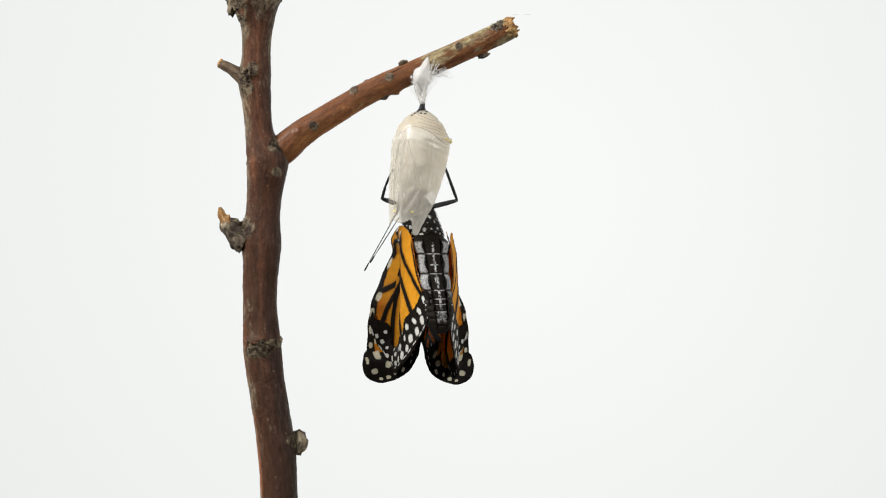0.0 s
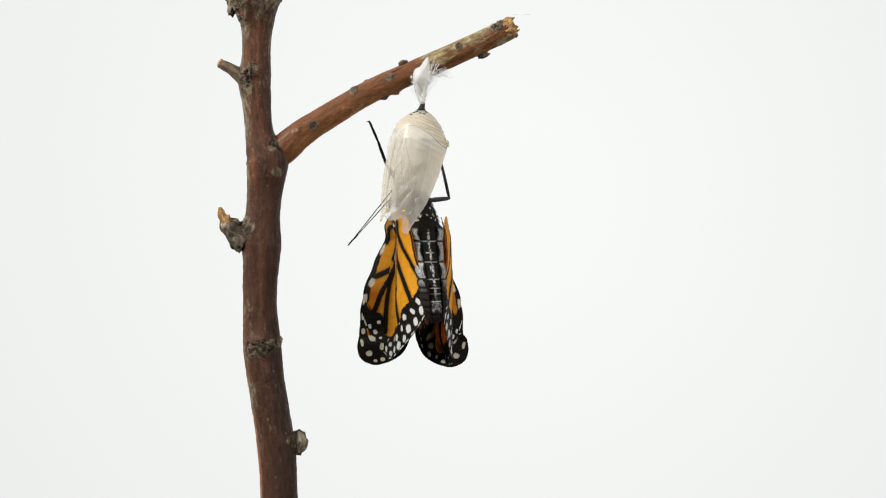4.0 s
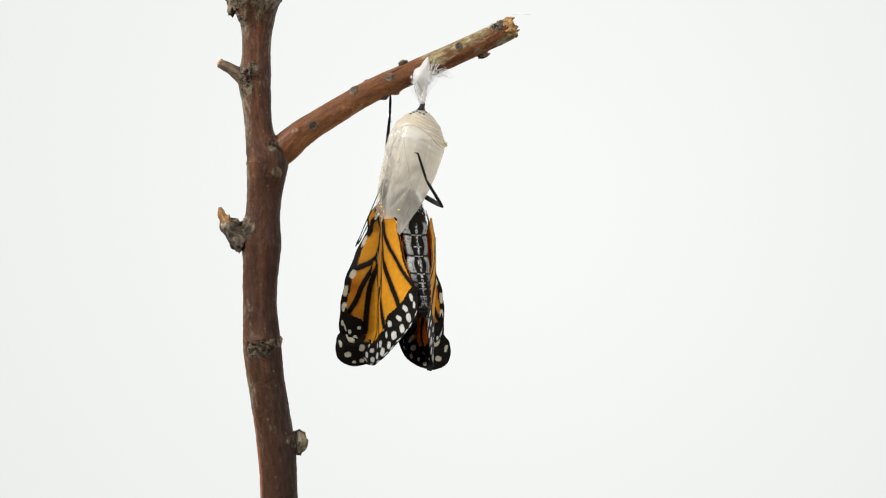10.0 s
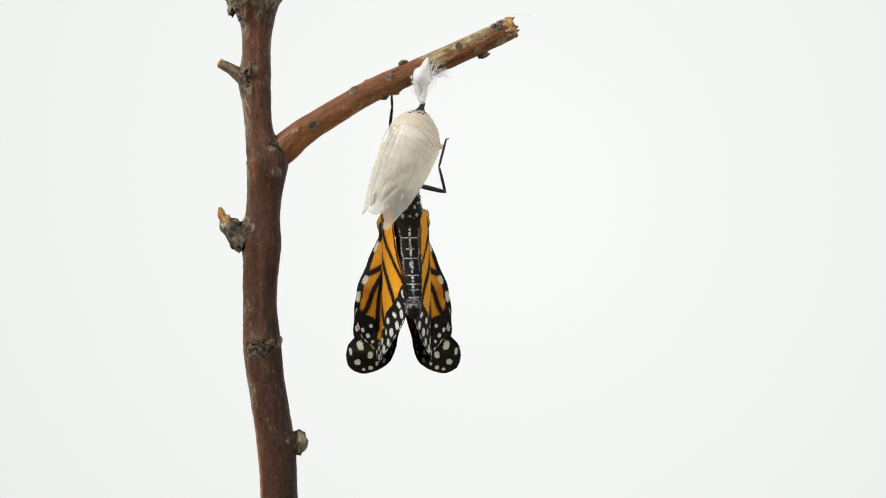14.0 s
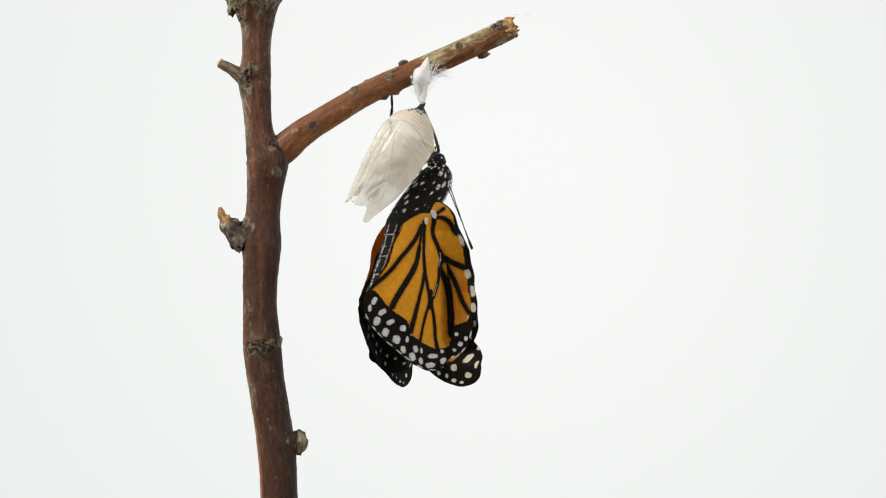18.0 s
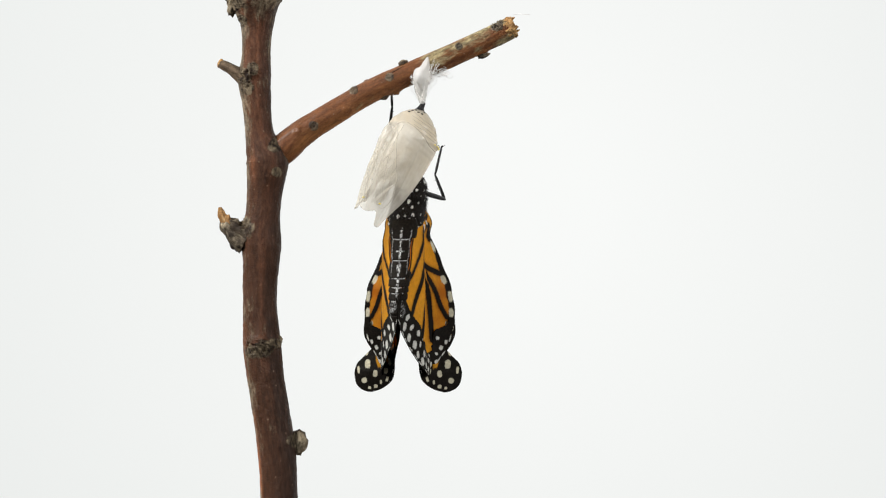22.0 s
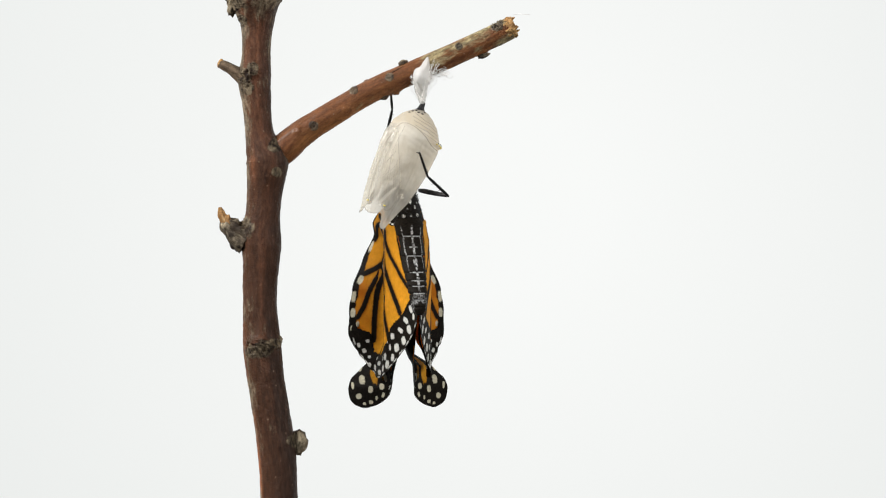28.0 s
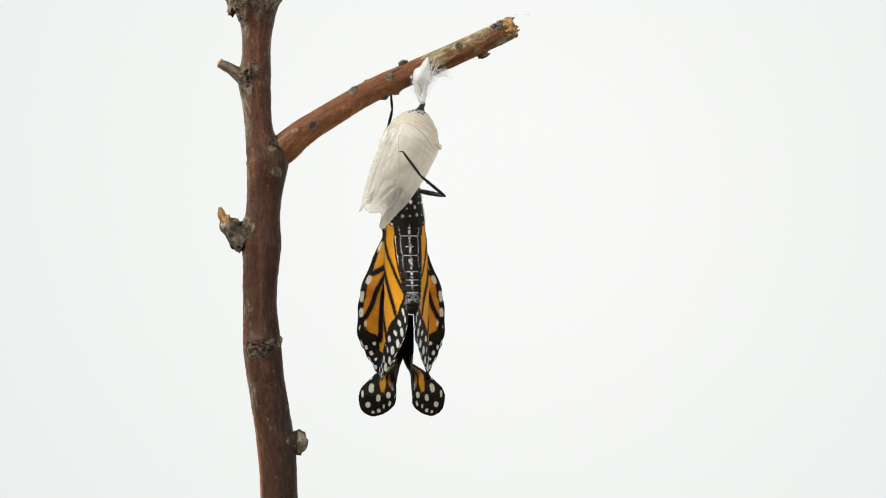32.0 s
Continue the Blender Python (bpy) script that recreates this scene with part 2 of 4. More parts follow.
def tube(name, rows, n_len, n_round, rough=0.0, seed=0.0, cap=True, lumps=(), scars=()):
    """A round, uneven limb. rows: x, y, d, radius in sheet units. lumps: (along, angle, size, height). scars: wrinkled rings (x, y, size, height)."""
    c = smooth(rows, n_len)
    pts = np.array([P(*r[:3]) for r in c])
    tang = np.gradient(pts, axis=0)
    tang /= np.linalg.norm(tang, axis=1)[:, None]
    back = np.array([0, 1.0, 0])
    side = np.cross(tang, back)
    side /= np.linalg.norm(side, axis=1)[:, None]
    deep = np.cross(side, tang)
    ang = np.linspace(0, 2 * math.pi, n_round, endpoint=False)
    length = np.concatenate([[0], np.cumsum(np.linalg.norm(np.diff(pts, axis=0), axis=1))])
    out = np.zeros((n_len, n_round, 3))
    bark = np.zeros_like(out)
    mask = np.zeros((n_len, n_round))
    for i in range(n_len):
        r = c[i, 3] * U
        for j, a in enumerate(ang):
            ca, sa = math.cos(a), math.sin(a)
            s = length[i] / U
            w = 1 + rough * (nz(ca * 1.5 + seed, sa * 1.5, s / 45) * 0.6 + nz(ca * 4 + seed, sa * 4, s / 9) * 0.28)
            for at, la, size, high in lumps:
                da = abs((a - la + math.pi) % (2 * math.pi) - math.pi) * c[i, 3]
                w += high / c[i, 3] * math.exp(-((s - at) ** 2 + da ** 2) / size ** 2) * (1 + 0.9 * nz(ca * 9, sa * 9, s / 4 + seed))
            out[i, j] = pts[i] + (side[i] * ca + deep[i] * sa) * r * w
            for sx, sy, size, high in scars:
                dx, dz = (out[i, j, 0] - (sx - 784) * U) / U, (out[i, j, 2] - AXIS - (441 - sy) * U) / U
                far = math.hypot(dx, dz)
                if far > 2.2 * size or sa > 0.35:
                    continue
                a1 = math.exp(-(far / size) ** 4)
                wob = nz(dx / 7 + sx, dz / 7, 3.0)
                pit = -1.3 * math.exp(-(far / (0.28 * size)) ** 2)
                push = high * a1 * (0.55 + pit + 0.55 * math.sin(far * 1.15 + 5 * wob) + 0.6 * wob)
                out[i, j] += (side[i] * ca + deep[i] * sa) * push * U
                mask[i, j] = max(mask[i, j], a1 * (1 + 0.5 * wob))
            bark[i, j] = (ca * r + seed * 0.01, sa * r, length[i])
    me = sheet(name, out, wrap=True, cap=cap, bark=bark)
    if scars:
        a = me.attributes.new("scar", "FLOAT", "POINT")
        a.data.foreach_set("value", mask.ravel().astype(np.float32))
    return me


def segment(name, mat, parent, length, r0, r1, bulge=0.0, label=""):
    """A limb piece from its own origin up along z, tapered."""
    n = 9
    t = np.linspace(0, 1, n)
    r = (r0 + (r1 - r0) * t + bulge * np.sin(t * math.pi)) * U
    r[0] *= 0.75
    r[-1] *= 0.75
    a = np.linspace(0, 2 * math.pi, 10, endpoint=False)
    pts = np.zeros((n, 10, 3))
    pts[..., 0] = r[:, None] * np.cos(a)
    pts[..., 1] = r[:, None] * np.sin(a)
    pts[..., 2] = (t * length * U)[:, None]
    return part(name, sheet(name, pts, wrap=True, cap=True), mat, parent, label)


# ---- the studio ----
def slab(name, lo, hi, mat, label, category):
    bm = bmesh.new()
    bmesh.ops.create_cube(bm, size=1)
    for v in bm.verts:
        v.co = Vector([lo[i] + (v.co[i] + 0.5) * (hi[i] - lo[i]) for i in range(3)])
    ob = part(name, bm, mat)
    for p in ob.data.polygons:
        p.use_smooth = False
    return tagged(ob, label, category, kind="structure")


slab("floor", (-0.9, -1.3, -0.02), (0.9, 0.55, 0), FLOOR, "plain grey table top under the branch", "floor")
slab("backdrop", (-0.9, 0.55, -0.02), (0.9, 0.57, 1.2), PANEL, "plain white backdrop panel with its own added glow", "backdrop")
slab("wall_left", (-0.92, -1.3, 0), (-0.9, 0.55, 1.2), TENT, "plain grey studio wall", "wall")
slab("wall_right", (0.9, -1.3, 0), (0.92, 0.55, 1.2), TENT, "plain grey studio wall", "wall")
slab("wall_front", (-0.9, -1.32, 0), (0.9, -1.3, 1.2), TENT, "plain grey studio wall", "wall")
slab("ceiling", (-0.9, -1.3, 1.2), (0.9, 0.55, 1.22), TENT, "plain grey studio ceiling", "ceiling")


# ---- the branch ----
def build_branch():
    thing = empty("branch", pose(*P(470, 1979)), "upright red-brown bare branch with a cut side twig and stubs", "branch")
    edges = [(-60, 428, 486), (-25, 412, 500), (0, 406, 499), (20, 416, 491), (40, 425, 485), (60, 428, 481), (100, 428, 479), (125, 424, 479), (150, 422, 479),
             (180, 428, 480), (210, 432, 481), (240, 434, 486), (262, 434, 498), (284, 435, 511), (310, 436, 506), (340, 437, 499), (380, 435, 496),
             (410, 429, 497), (440, 428, 497), (470, 430, 494), (500, 430, 491), (550, 430, 491), (590, 431, 495), (620, 431, 498),
             (660, 436, 502), (700, 443, 508), (750, 450, 516), (790, 455, 522), (830, 459, 526), (882, 461, 527)]
    rows = [((l + r) / 2, y, 0, (r - l) / 2) for y, l, r in edges]
    rows += [(496 + 4 * i, 960 + 170 * i, 0, 34 + 1.2 * i) for i in range(6)] + [(520, 1979, 0, 42)]
    inv = thing.matrix_basis.inverted()

    def put(name, mesh, mat, label=""):
        mesh.transform(inv)
        return part(name, mesh, mat, thing, label)

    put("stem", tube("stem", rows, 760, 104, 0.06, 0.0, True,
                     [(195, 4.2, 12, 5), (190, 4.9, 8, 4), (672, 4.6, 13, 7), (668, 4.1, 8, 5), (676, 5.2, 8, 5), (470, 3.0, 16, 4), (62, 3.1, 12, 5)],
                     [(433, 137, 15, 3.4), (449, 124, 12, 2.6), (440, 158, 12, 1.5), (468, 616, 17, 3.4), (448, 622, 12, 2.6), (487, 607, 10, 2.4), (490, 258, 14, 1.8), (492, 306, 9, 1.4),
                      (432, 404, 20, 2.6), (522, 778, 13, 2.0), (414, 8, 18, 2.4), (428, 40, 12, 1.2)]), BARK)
    twig = [(462, 298, 14, 12), (482, 281, 11, 22), (503, 263, 5, 26.5), (532, 238, 1, 24), (560, 219, 0, 22.5), (600, 195, 0, 22), (640, 171, 0, 21), (680, 151, 0, 21),
            (720, 133, 0, 20.5), (760, 115, 0, 20), (800, 98, 0, 20), (850, 75, 0, 20), (880, 61, 0, 20), (903, 50, 0, 19.3)]
    put("side_twig", tube("side_twig", twig, 380, 84, 0.055, 7.0, True,
                          [(95, 5.0, 6, 3), (190, 4.1, 7, 2.5), (280, 2.9, 8, 4), (240, 0.4, 6, 4), (448, 2.9, 8, 4)],
                          [(556, 224, 9, 2.0), (627, 160, 9, 1.6), (880, 46, 12, 2.2), (812, 84, 7, 1.4), (690, 138, 8, 1.2)]), BARK_SIDE)
    put("cut_end", tube("cut_end", [(893, 55, -1, 18.2), (899, 52, -1, 19.6), (906, 49, -1, 20), (911, 47, -1, 18)], 30, 60, 0.4, 3.0), CUT, "splintered pale cut wood")
    rs = random.Random(77)
    for _ in range(11):
        q, w = rs.uniform(-16, 16), rs.uniform(-14, 6)
        x0, y0, l = 904 + q * 0.42, 49 + q * 0.9, rs.uniform(6, 13)
        put("splinter", tube("splinter", [(x0 - 4, y0 + 2, w, 3.4), (x0 + l * 0.5, y0 - l * 0.22, w, 2.6), (x0 + l, y0 - l * 0.45, w, 0.8)], 10, 9, 0.5, x0), CUT)
    put("stub", tube("stub", [(436, 140, -4, 17), (422, 131, -6, 12), (408, 122, -6, 9.5), (397, 116, -6, 9), (389, 112, -6, 7)], 40, 24, 0.25, 11), KNOT)
    put("stub_tip", tube("stub_tip", [(391, 113, -6, 7.6), (388, 111.5, -6, 7.2), (386, 110.5, -6, 3.5)], 8, 18, 0.4, 5), CUT, "pale broken wood")
    put("stub", tube("stub", [(440, 425, 0, 26), (424, 414, 0, 23), (410, 403, 0, 19), (402, 397, 0, 16), (397, 391, 0, 11), (394, 387, 0, 5)], 44, 30, 0.5, 23,
                     True, [(38, 3.6, 7, 6), (55, 2.0, 5, 4)]), KNOT)
    put("stub_tip", tube("stub_tip", [(399, 394, -4, 9), (394, 384, -5, 8), (391, 375, -5, 6), (389, 367, -5, 2.6)], 18, 18, 0.6, 29), CUT, "pale broken wood")
    put("stub_tip", tube("stub_tip", [(404, 396, -8, 8), (403, 388, -9, 6), (405, 380, -9, 2)], 14, 16, 0.6, 41), CUT, "pale broken wood")
    for k, (x, y, d, r, sx, sy) in enumerate([(528, 783, 4, 15, 1.1, 1.45), (494, 601, -4, 6, 1, 1), (411, 14, -2, 12, 0.7, 1.3)]):
        n, mth = 14, 18
        th = np.linspace(0.02, math.pi - 0.02, n)
        ph = np.linspace(0, 2 * math.pi, mth, endpoint=False)
        pts = np.zeros((n, mth, 3))
        brk = np.zeros_like(pts)
        c = P(x, y, d)
        for i, a in enumerate(th):
            for j, b in enumerate(ph):
                v = Vector((math.sin(a) * math.cos(b) * sx, math.sin(a) * math.sin(b), math.cos(a) * sy))
                w = r * U * (1 + (0.22 if k == 0 else 0.45) * nz(v.x * 2.2 + k * 3, v.y * 2.2, v.z * 2.2))
                pts[i, j] = c + v * w
                brk[i, j] = v * r * U + Vector((k * 0.01, 0, 0))
        put("bud", sheet("bud", pts, wrap=True, cap=True, bark=brk, flip=True), KNOT, "grey wrinkled bud" if k == 0 else "")
    for x0, y0, x1, y1 in ((846, 102, 868, 95), (780, 125, 792, 118), (672, 174, 690, 168), (706, 116, 722, 108)):
        put("bark_flake", tube("bark_flake", [(x0, y0, -4, 3), ((x0 + x1) / 2, (y0 + y1) / 2, -4, 5.5), (x1, y1, -4, 1.2)], 10, 10, 0.5, x0), KNOT)
    put("bark_flake", tube("bark_flake", [(640, 160, -18, 0.6), (668, 146, -17, 1.5), (697, 128, -15, 1.8), (722, 113, -11, 0.7)], 40, 8, 0.7, 5), SCAR)
    return thing


build_branch()


# ---- silk ----
def fibres(name, parent, curves, r, mat):
    cu = bpy.data.curves.new(name, "CURVE")
    cu.dimensions, cu.bevel_depth, cu.bevel_resolution = "3D", r * U, 1
    for pts in curves:
        s = cu.splines.new("POLY")
        s.points.add(len(pts) - 1)
        for p, q in zip(s.points, pts):
            p.co = (*q, 1)
    cu.materials.append(mat)
    ob = new(name, cu)
    ob.parent = parent
    me = bpy.data.meshes.new_from_object(ob)
    bpy.data.objects.remove(ob)
    if not me.materials:
        me.materials.append(mat)
    return part(name, me, mat, parent)


def build_silk():
    thing = empty("silk_pad", pose(*P(746, 140, -14)), "white silk pad spun on the twig above the case", "silk pad")
    inv = thing.matrix_basis.inverted()
    rows = [(757, 102, -16, 2), (755, 112, -20, 6), (752, 122, -21, 9), (747, 132, -18, 17), (745, 142, -12, 15.5), (745, 154, -6, 12), (746, 166, -2, 9), (747, 176, -1, 6.5), (748, 184, 0, 4.5)]
    me = tube("pad", rows, 60, 40, 0.45, 17)
    me.transform(inv)
    part("pad", me, SILK, thing)
    rng = random.Random(4)
    curves = []
    for k in range(90):
        a = rng.uniform(-1, 1)
        top = Vector(P(748 + a * 25 + rng.gauss(0, 3), 131 - a * 11 + rng.gauss(0, 5), -19 + abs(a) * 4))
        end = Vector(P(747 + rng.gauss(0, 4), rng.uniform(150, 182), rng.uniform(-10, 2)))
        mid = (top + end) / 2 + Vector((rng.gauss(0, 5) * U, rng.gauss(0, 3) * U, rng.gauss(0, 3) * U))
        curves.append([inv @ p for p in (top, top * 0.6 + mid * 0.4, mid, mid * 0.5 + end * 0.5, end)])
    for k in range(44):
        a = rng.uniform(-1, 1)
        top = Vector((750 + a * 32, 122 - a * 15 + rng.gauss(0, 5), -21 + abs(a) * 3))
        end = Vector((749 + a * 12 + rng.gauss(0, 3), rng.uniform(132, 152), -17))
        curves.append([inv @ P(*(top + (end - top) * q + Vector((rng.gauss(0, 1), rng.gauss(0, 1), -2.5 * math.sin(q * math.pi))))) for q in (0, 0.25, 0.5, 0.75, 1)])
    for k in range(60):
        c = Vector((777 + rng.gauss(0, 9), 127 + rng.gauss(0, 5), -15))
        r, a0 = rng.uniform(3, 10), rng.uniform(0, 6.28)
        curves.append([inv @ P(c.x + r * math.cos(a0 + i * 0.5), c.y + r * 0.7 * math.sin(a0 + i * 0.5), c.z + i) for i in range(rng.randint(4, 10))])
    fibres("fibre", thing, curves, 0.24, FIBRE)
    loose = empty("silk_thread", pose(*P(911, 28, -2)), "single loose silk thread on the cut twig end", "silk thread")
    li = loose.matrix_basis.inverted()
    fibres("thread", loose, [[li @ P(908 + 3 * i, 27 - 2.2 * math.sin(i * 0.4) * (i < 6) - (i >= 6) * 1.2, -2) for i in range(11)]], 0.4, FIBRE)


build_silk()


# ---- the empty case ----
SEAM = film_material("dry_seam", (0.92, 0.895, 0.83), 0.68, 0.15)
RESIDUE = film_material("grey_residue", (0.36, 0.345, 0.32), 0.60, 0.3)


def build_case():
    thing = empty("chrysalis_case", pose(*P(748, 186)), "empty milky translucent chrysalis case, split open at the back", "chrysalis")
    n, m = 170, 300
    psi = np.linspace(-math.pi, math.pi, m, endpoint=False)
    deg = np.degrees(psi)
    low = bend(deg, [-180, -156, -142, -130, -116, -76, -68, -62, -52, -40, -14, 2, 12, 20, 26, 40, 47, 54, 66, 90, 130, 180],
               [150, 150, 164, 196, 208, 212, 206, 200, 202, 207, 208, 203, 206, 222, 230, 231, 228, 214, 194, 168, 152, 150])
    low = low + np.array([0.9 * nz(d / 16, 3) + 2.6 * nz(d / 5, 8) * (abs(d + 60) < 100) for d in deg])
    pts = np.zeros((n, m, 3))
    paint = np.zeros((n, m, 3))
    t = np.linspace(0, 1, n)

    def pts_x(v, a):
        """How far to the side a place of the skin lies before it is dented."""
        half = bend(v, [9, 14, 22, 36, 62, 80, 105, 140, 165, 210, 240], [5, 16, 27, 39, 50, 51.5, 50, 46, 42, 32, 25])
        return bend(v, [9, 22, 70, 110, 165, 215, 240], [-1, -3, -3, -8, -18, -27, -29]) + half * math.sin(a)

    for j in range(m):
        v = 9 + (low[j] - 9) * t ** 0.9
        half = bend(v, [9, 14, 22, 36, 62, 80, 105, 140, 165, 210, 240], [5, 16, 27, 39, 50, 51.5, 50, 46, 42, 32, 25])
        mid = bend(v, [9, 22, 70, 110, 165, 215, 240], [-1, -3, -3, -8, -18, -27, -29])
        deep = half * bend(v, [0, 60, 130, 240], [0.98, 0.95, 0.85, 0.72])
        d = deg[j]
        w = np.ones(n)
        upper = step(95, 55, v - 22 * np.cos(psi[j] - 1.7)) * step(10, 24, v)
        w += 0.010 * upper * np.sin((v - 20 * np.sin(psi[j])) / 1.7) * (0.35 + 0.65 * step(-30, 60, d))
        w += 0.045 * np.exp(-((v - (62 + 0.12 * (d - 60))) / 4.0) ** 2) * step(-10, 40, d) * step(200, 120, d)
        for at, drift, amp in ((-34, 0.06, 0.03), (-62, 0.02, 0.035), (-47, 0.02, -0.03), (24, -0.10, 0.012)):
            w += amp * np.exp(-((d - at + drift * (v - 60)) / 2.2) ** 2) * step(30, 70, v) * (1 - 0.8 * t ** 5)
        cross = pts_x(v, psi[j])
        for x0, v0, x1, v1, wide, deep_by in ((14, 108, -38, 160, 7, -0.045), (20, 100, -30, 150, 10, 0.025), (-8, 150, -34, 190, 4, -0.05), (2, 170, -20, 196, 5, 0.02)):
            along_it = ((cross - x0) * (x1 - x0) + (v - v0) * (v1 - v0)) / ((x1 - x0) ** 2 + (v1 - v0) ** 2)
            off = ((cross - x0) * (v1 - v0) - (v - v0) * (x1 - x0)) / math.hypot(x1 - x0, v1 - v0)
            w += deep_by * np.exp(-(off / wide) ** 2) * step(-0.1, 0.25, along_it) * step(1.1, 0.75, along_it) * step(85, 50, abs(d))
        w += np.array([0.018 * nz(math.cos(psi[j]) * 1.6, math.sin(psi[j]) * 1.6, x / 26) + 0.03 * nz(d / 30, x / 60, 5) * min(1, x / 160) for x in v])
        pts[:, j, 0] = (mid + half * w * math.sin(psi[j])) * U
        pts[:, j, 1] = -deep * w * math.cos(psi[j]) * U
        pts[:, j, 2] = -v * U
        cap = step(6, -3, v - bend(cross, [-60, -36, -20, 6, 33, 46, 70], [48, 44, 38, 44, 62, 70, 74]))
        strip = step(3, -4, cross - bend(v, [40, 80, 120, 165, 200], [-26, -32, -36, -42, -40]))
        grain = np.array([nz(cross[i] / 9, v[i] / 22, d / 60) for i in range(n)])
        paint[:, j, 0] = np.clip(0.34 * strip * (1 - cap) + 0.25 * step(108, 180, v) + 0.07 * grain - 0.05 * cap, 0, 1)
        paint[:, j, 1] = np.clip(0.34 * cap + 0.13 * step(60, 90, v) * step(150, 100, v) * (1 - strip) + 0.10 * grain, 0, 0.6)
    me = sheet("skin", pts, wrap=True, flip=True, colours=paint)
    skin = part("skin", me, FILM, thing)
    mod = skin.modifiers.new("thickness", "SOLIDIFY")
    mod.thickness, mod.offset = 0.8 * U, 0
    # raised seams, folds and the torn rim
    def on_skin(d, v, lift=0.3):
        j = int(round((d + 180) / 360 * m)) % m
        z = -pts[:, j, 2] / U
        p = Vector([float(np.interp(v, z, pts[:, j, k])) for k in range(3)])
        axis = Vector((float(np.interp(v, [9, 22, 70, 110, 165, 215, 240], [-1, -3, -3, -8, -18, -27, -29])) * U, 0, p.z))
        return p + (p - axis).normalized() * lift * U

    def by_place(x, v):
        half = float(np.interp(v, [9, 14, 22, 36, 62, 80, 105, 140, 165, 210, 240], [5, 16, 27, 39, 50, 51.5, 50, 46, 42, 32, 25]))
        mid = float(np.interp(v, [9, 22, 70, 110, 165, 215, 240], [-1, -3, -3, -8, -18, -27, -29]))
        return on_skin(math.degrees(math.asin(max(-0.98, min(0.98, (x - mid) / half)))), v)

    folds = (([(46, 73), (33, 66), (6, 46), (-20, 40), (-36, 54), (-44, 80), (-48, 117), (-51, 165), (-48, 196)], 1.0),
             ([(-28, 57), (-13, 106), (-3, 144), (-1, 173), (-7, 192), (-19, 195), (-32, 171), (-38, 126), (-37, 84), (-30, 62)], 0.7), ([(-20, 46), (-27, 90), (-25, 140), (-17, 180)], 0.5))
    for rows, r in folds:
        fibres("seam", thing, [[by_place(x, v) for x, v in smooth(rows, 60)]], 1.05 * r, SEAM)
    for v0 in (17, 23, 29, 35, 41):
        fibres("ring_fold", thing, [[on_skin(d, v0 + 24 * (d + 20) / 120 + 1.0 * nz(d / 20, v0)) for d in np.linspace(-22 + (v0 - 17) * 1.2, 150, 50)]], 0.65, SEAM)
    rim = [Vector(pts[-1, j]) for j in range(m)]
    fibres("rim", thing, [rim + rim[:1]], 0.65, SEAM)
    # fine wrinkles of the lower half
    rng = random.Random(31)
    for k in range(16):
        x0, v0, long = rng.uniform(-30, -2), rng.uniform(84, 150), rng.uniform(28, 60)
        rows = [(x0 - 0.24 * long * a + 3.5 * math.sin(5 * a + k), min(196, v0 + long * a)) for a in (0, 0.25, 0.5, 0.75, 1)]
        fibres("wrinkle", thing, [[by_place(x, v) for x, v in smooth(rows, 24)]], rng.uniform(0.28, 0.5), SEAM)
    # folded linings left inside the lower mouth
    for k, (x, x2, d0, fat, v0, long) in enumerate([(-26, -44, -18, 4, 110, 78), (-16, -30, -24, 4, 100, 90), (-6, -18, -20, 3, 120, 66), (-12, -22, -26, 7, 150, 44), (-34, -46, -10, 5, 150, 44)]):
        rows = np.linspace(0, 1, 30)
        cols = np.linspace(-1, 1, 12)
        g = np.zeros((30, 12, 3))
        for i, a in enumerate(rows):
            wdt = fat * math.sin(math.pi * (0.06 + 0.86 * a)) * (1 + 0.5 * nz(a * 6, k))
            for j, c in enumerate(cols):
                g[i, j] = ((x + (x2 - x) * a + c * wdt) * U, (d0 + 6 * c * c + 4 * nz(a * 5 + k, c)) * U, -(v0 + long * a + 3 * nz(a * 4, c * 2, k)) * U)
        lining = part("lining", sheet("lining", g), RESIDUE, thing, "grey shrivelled lining")
        mod = lining.modifiers.new("thickness", "SOLIDIFY")
        mod.thickness, mod.offset = 0.6 * U, 0
    # stalk and its dark dots
    stalk_rows = [(2, 3.6), (-3, 4.6), (-8, 5.4), (-12, 7.6), (-15, 11), (-17, 15)]
    a = np.linspace(0, 2 * math.pi, 16, endpoint=False)
    sp = np.array([[((r * math.cos(b) - 0.14 * -z) * U, r * math.sin(b) * U, (z + 3) * U) for b in a] for z, r in smooth([(z, r) for z, r in stalk_rows], 20)])
    part("stalk", sheet("stalk", sp, wrap=True, cap=True, flip=True), CHITIN, thing, "short black stalk")

    def bead(name, mat, x, d, v, r, flat=0.6):
        bm = bmesh.new()
        bmesh.ops.create_icosphere(bm, subdivisions=2, radius=r * U)
        for vert in bm.verts:
            vert.co = Vector((vert.co.x * 1.2, vert.co.y * flat, vert.co.z * 0.8)) + Vector((x * U, d * U, -v * U))
        return part(name, bm, mat, thing)

    for x, v in ((-8, 13.5), (-13, 16), (-18, 19.5), (7, 13), (-3, 16), (4, 17)):
        spot = by_place(x, v)
        bead("dark_dot", CHITIN, spot.x / U, spot.y / U, v, 2.2)
    for k in range(6):
        b = radians(58 + 11 * k)
        v = 62 + 0.12 * (58 + 11 * k - 60)
        bead("gold_dot", GOLD, (-1 + 52 * math.sin(b)), -51 * 0.95 * math.cos(b), v, 1.7)
        bead("dark_dot", CHITIN, (-1 + 52 * math.sin(b + 0.08)), -51 * 0.95 * math.cos(b + 0.08), v - 2.6, 1.0)
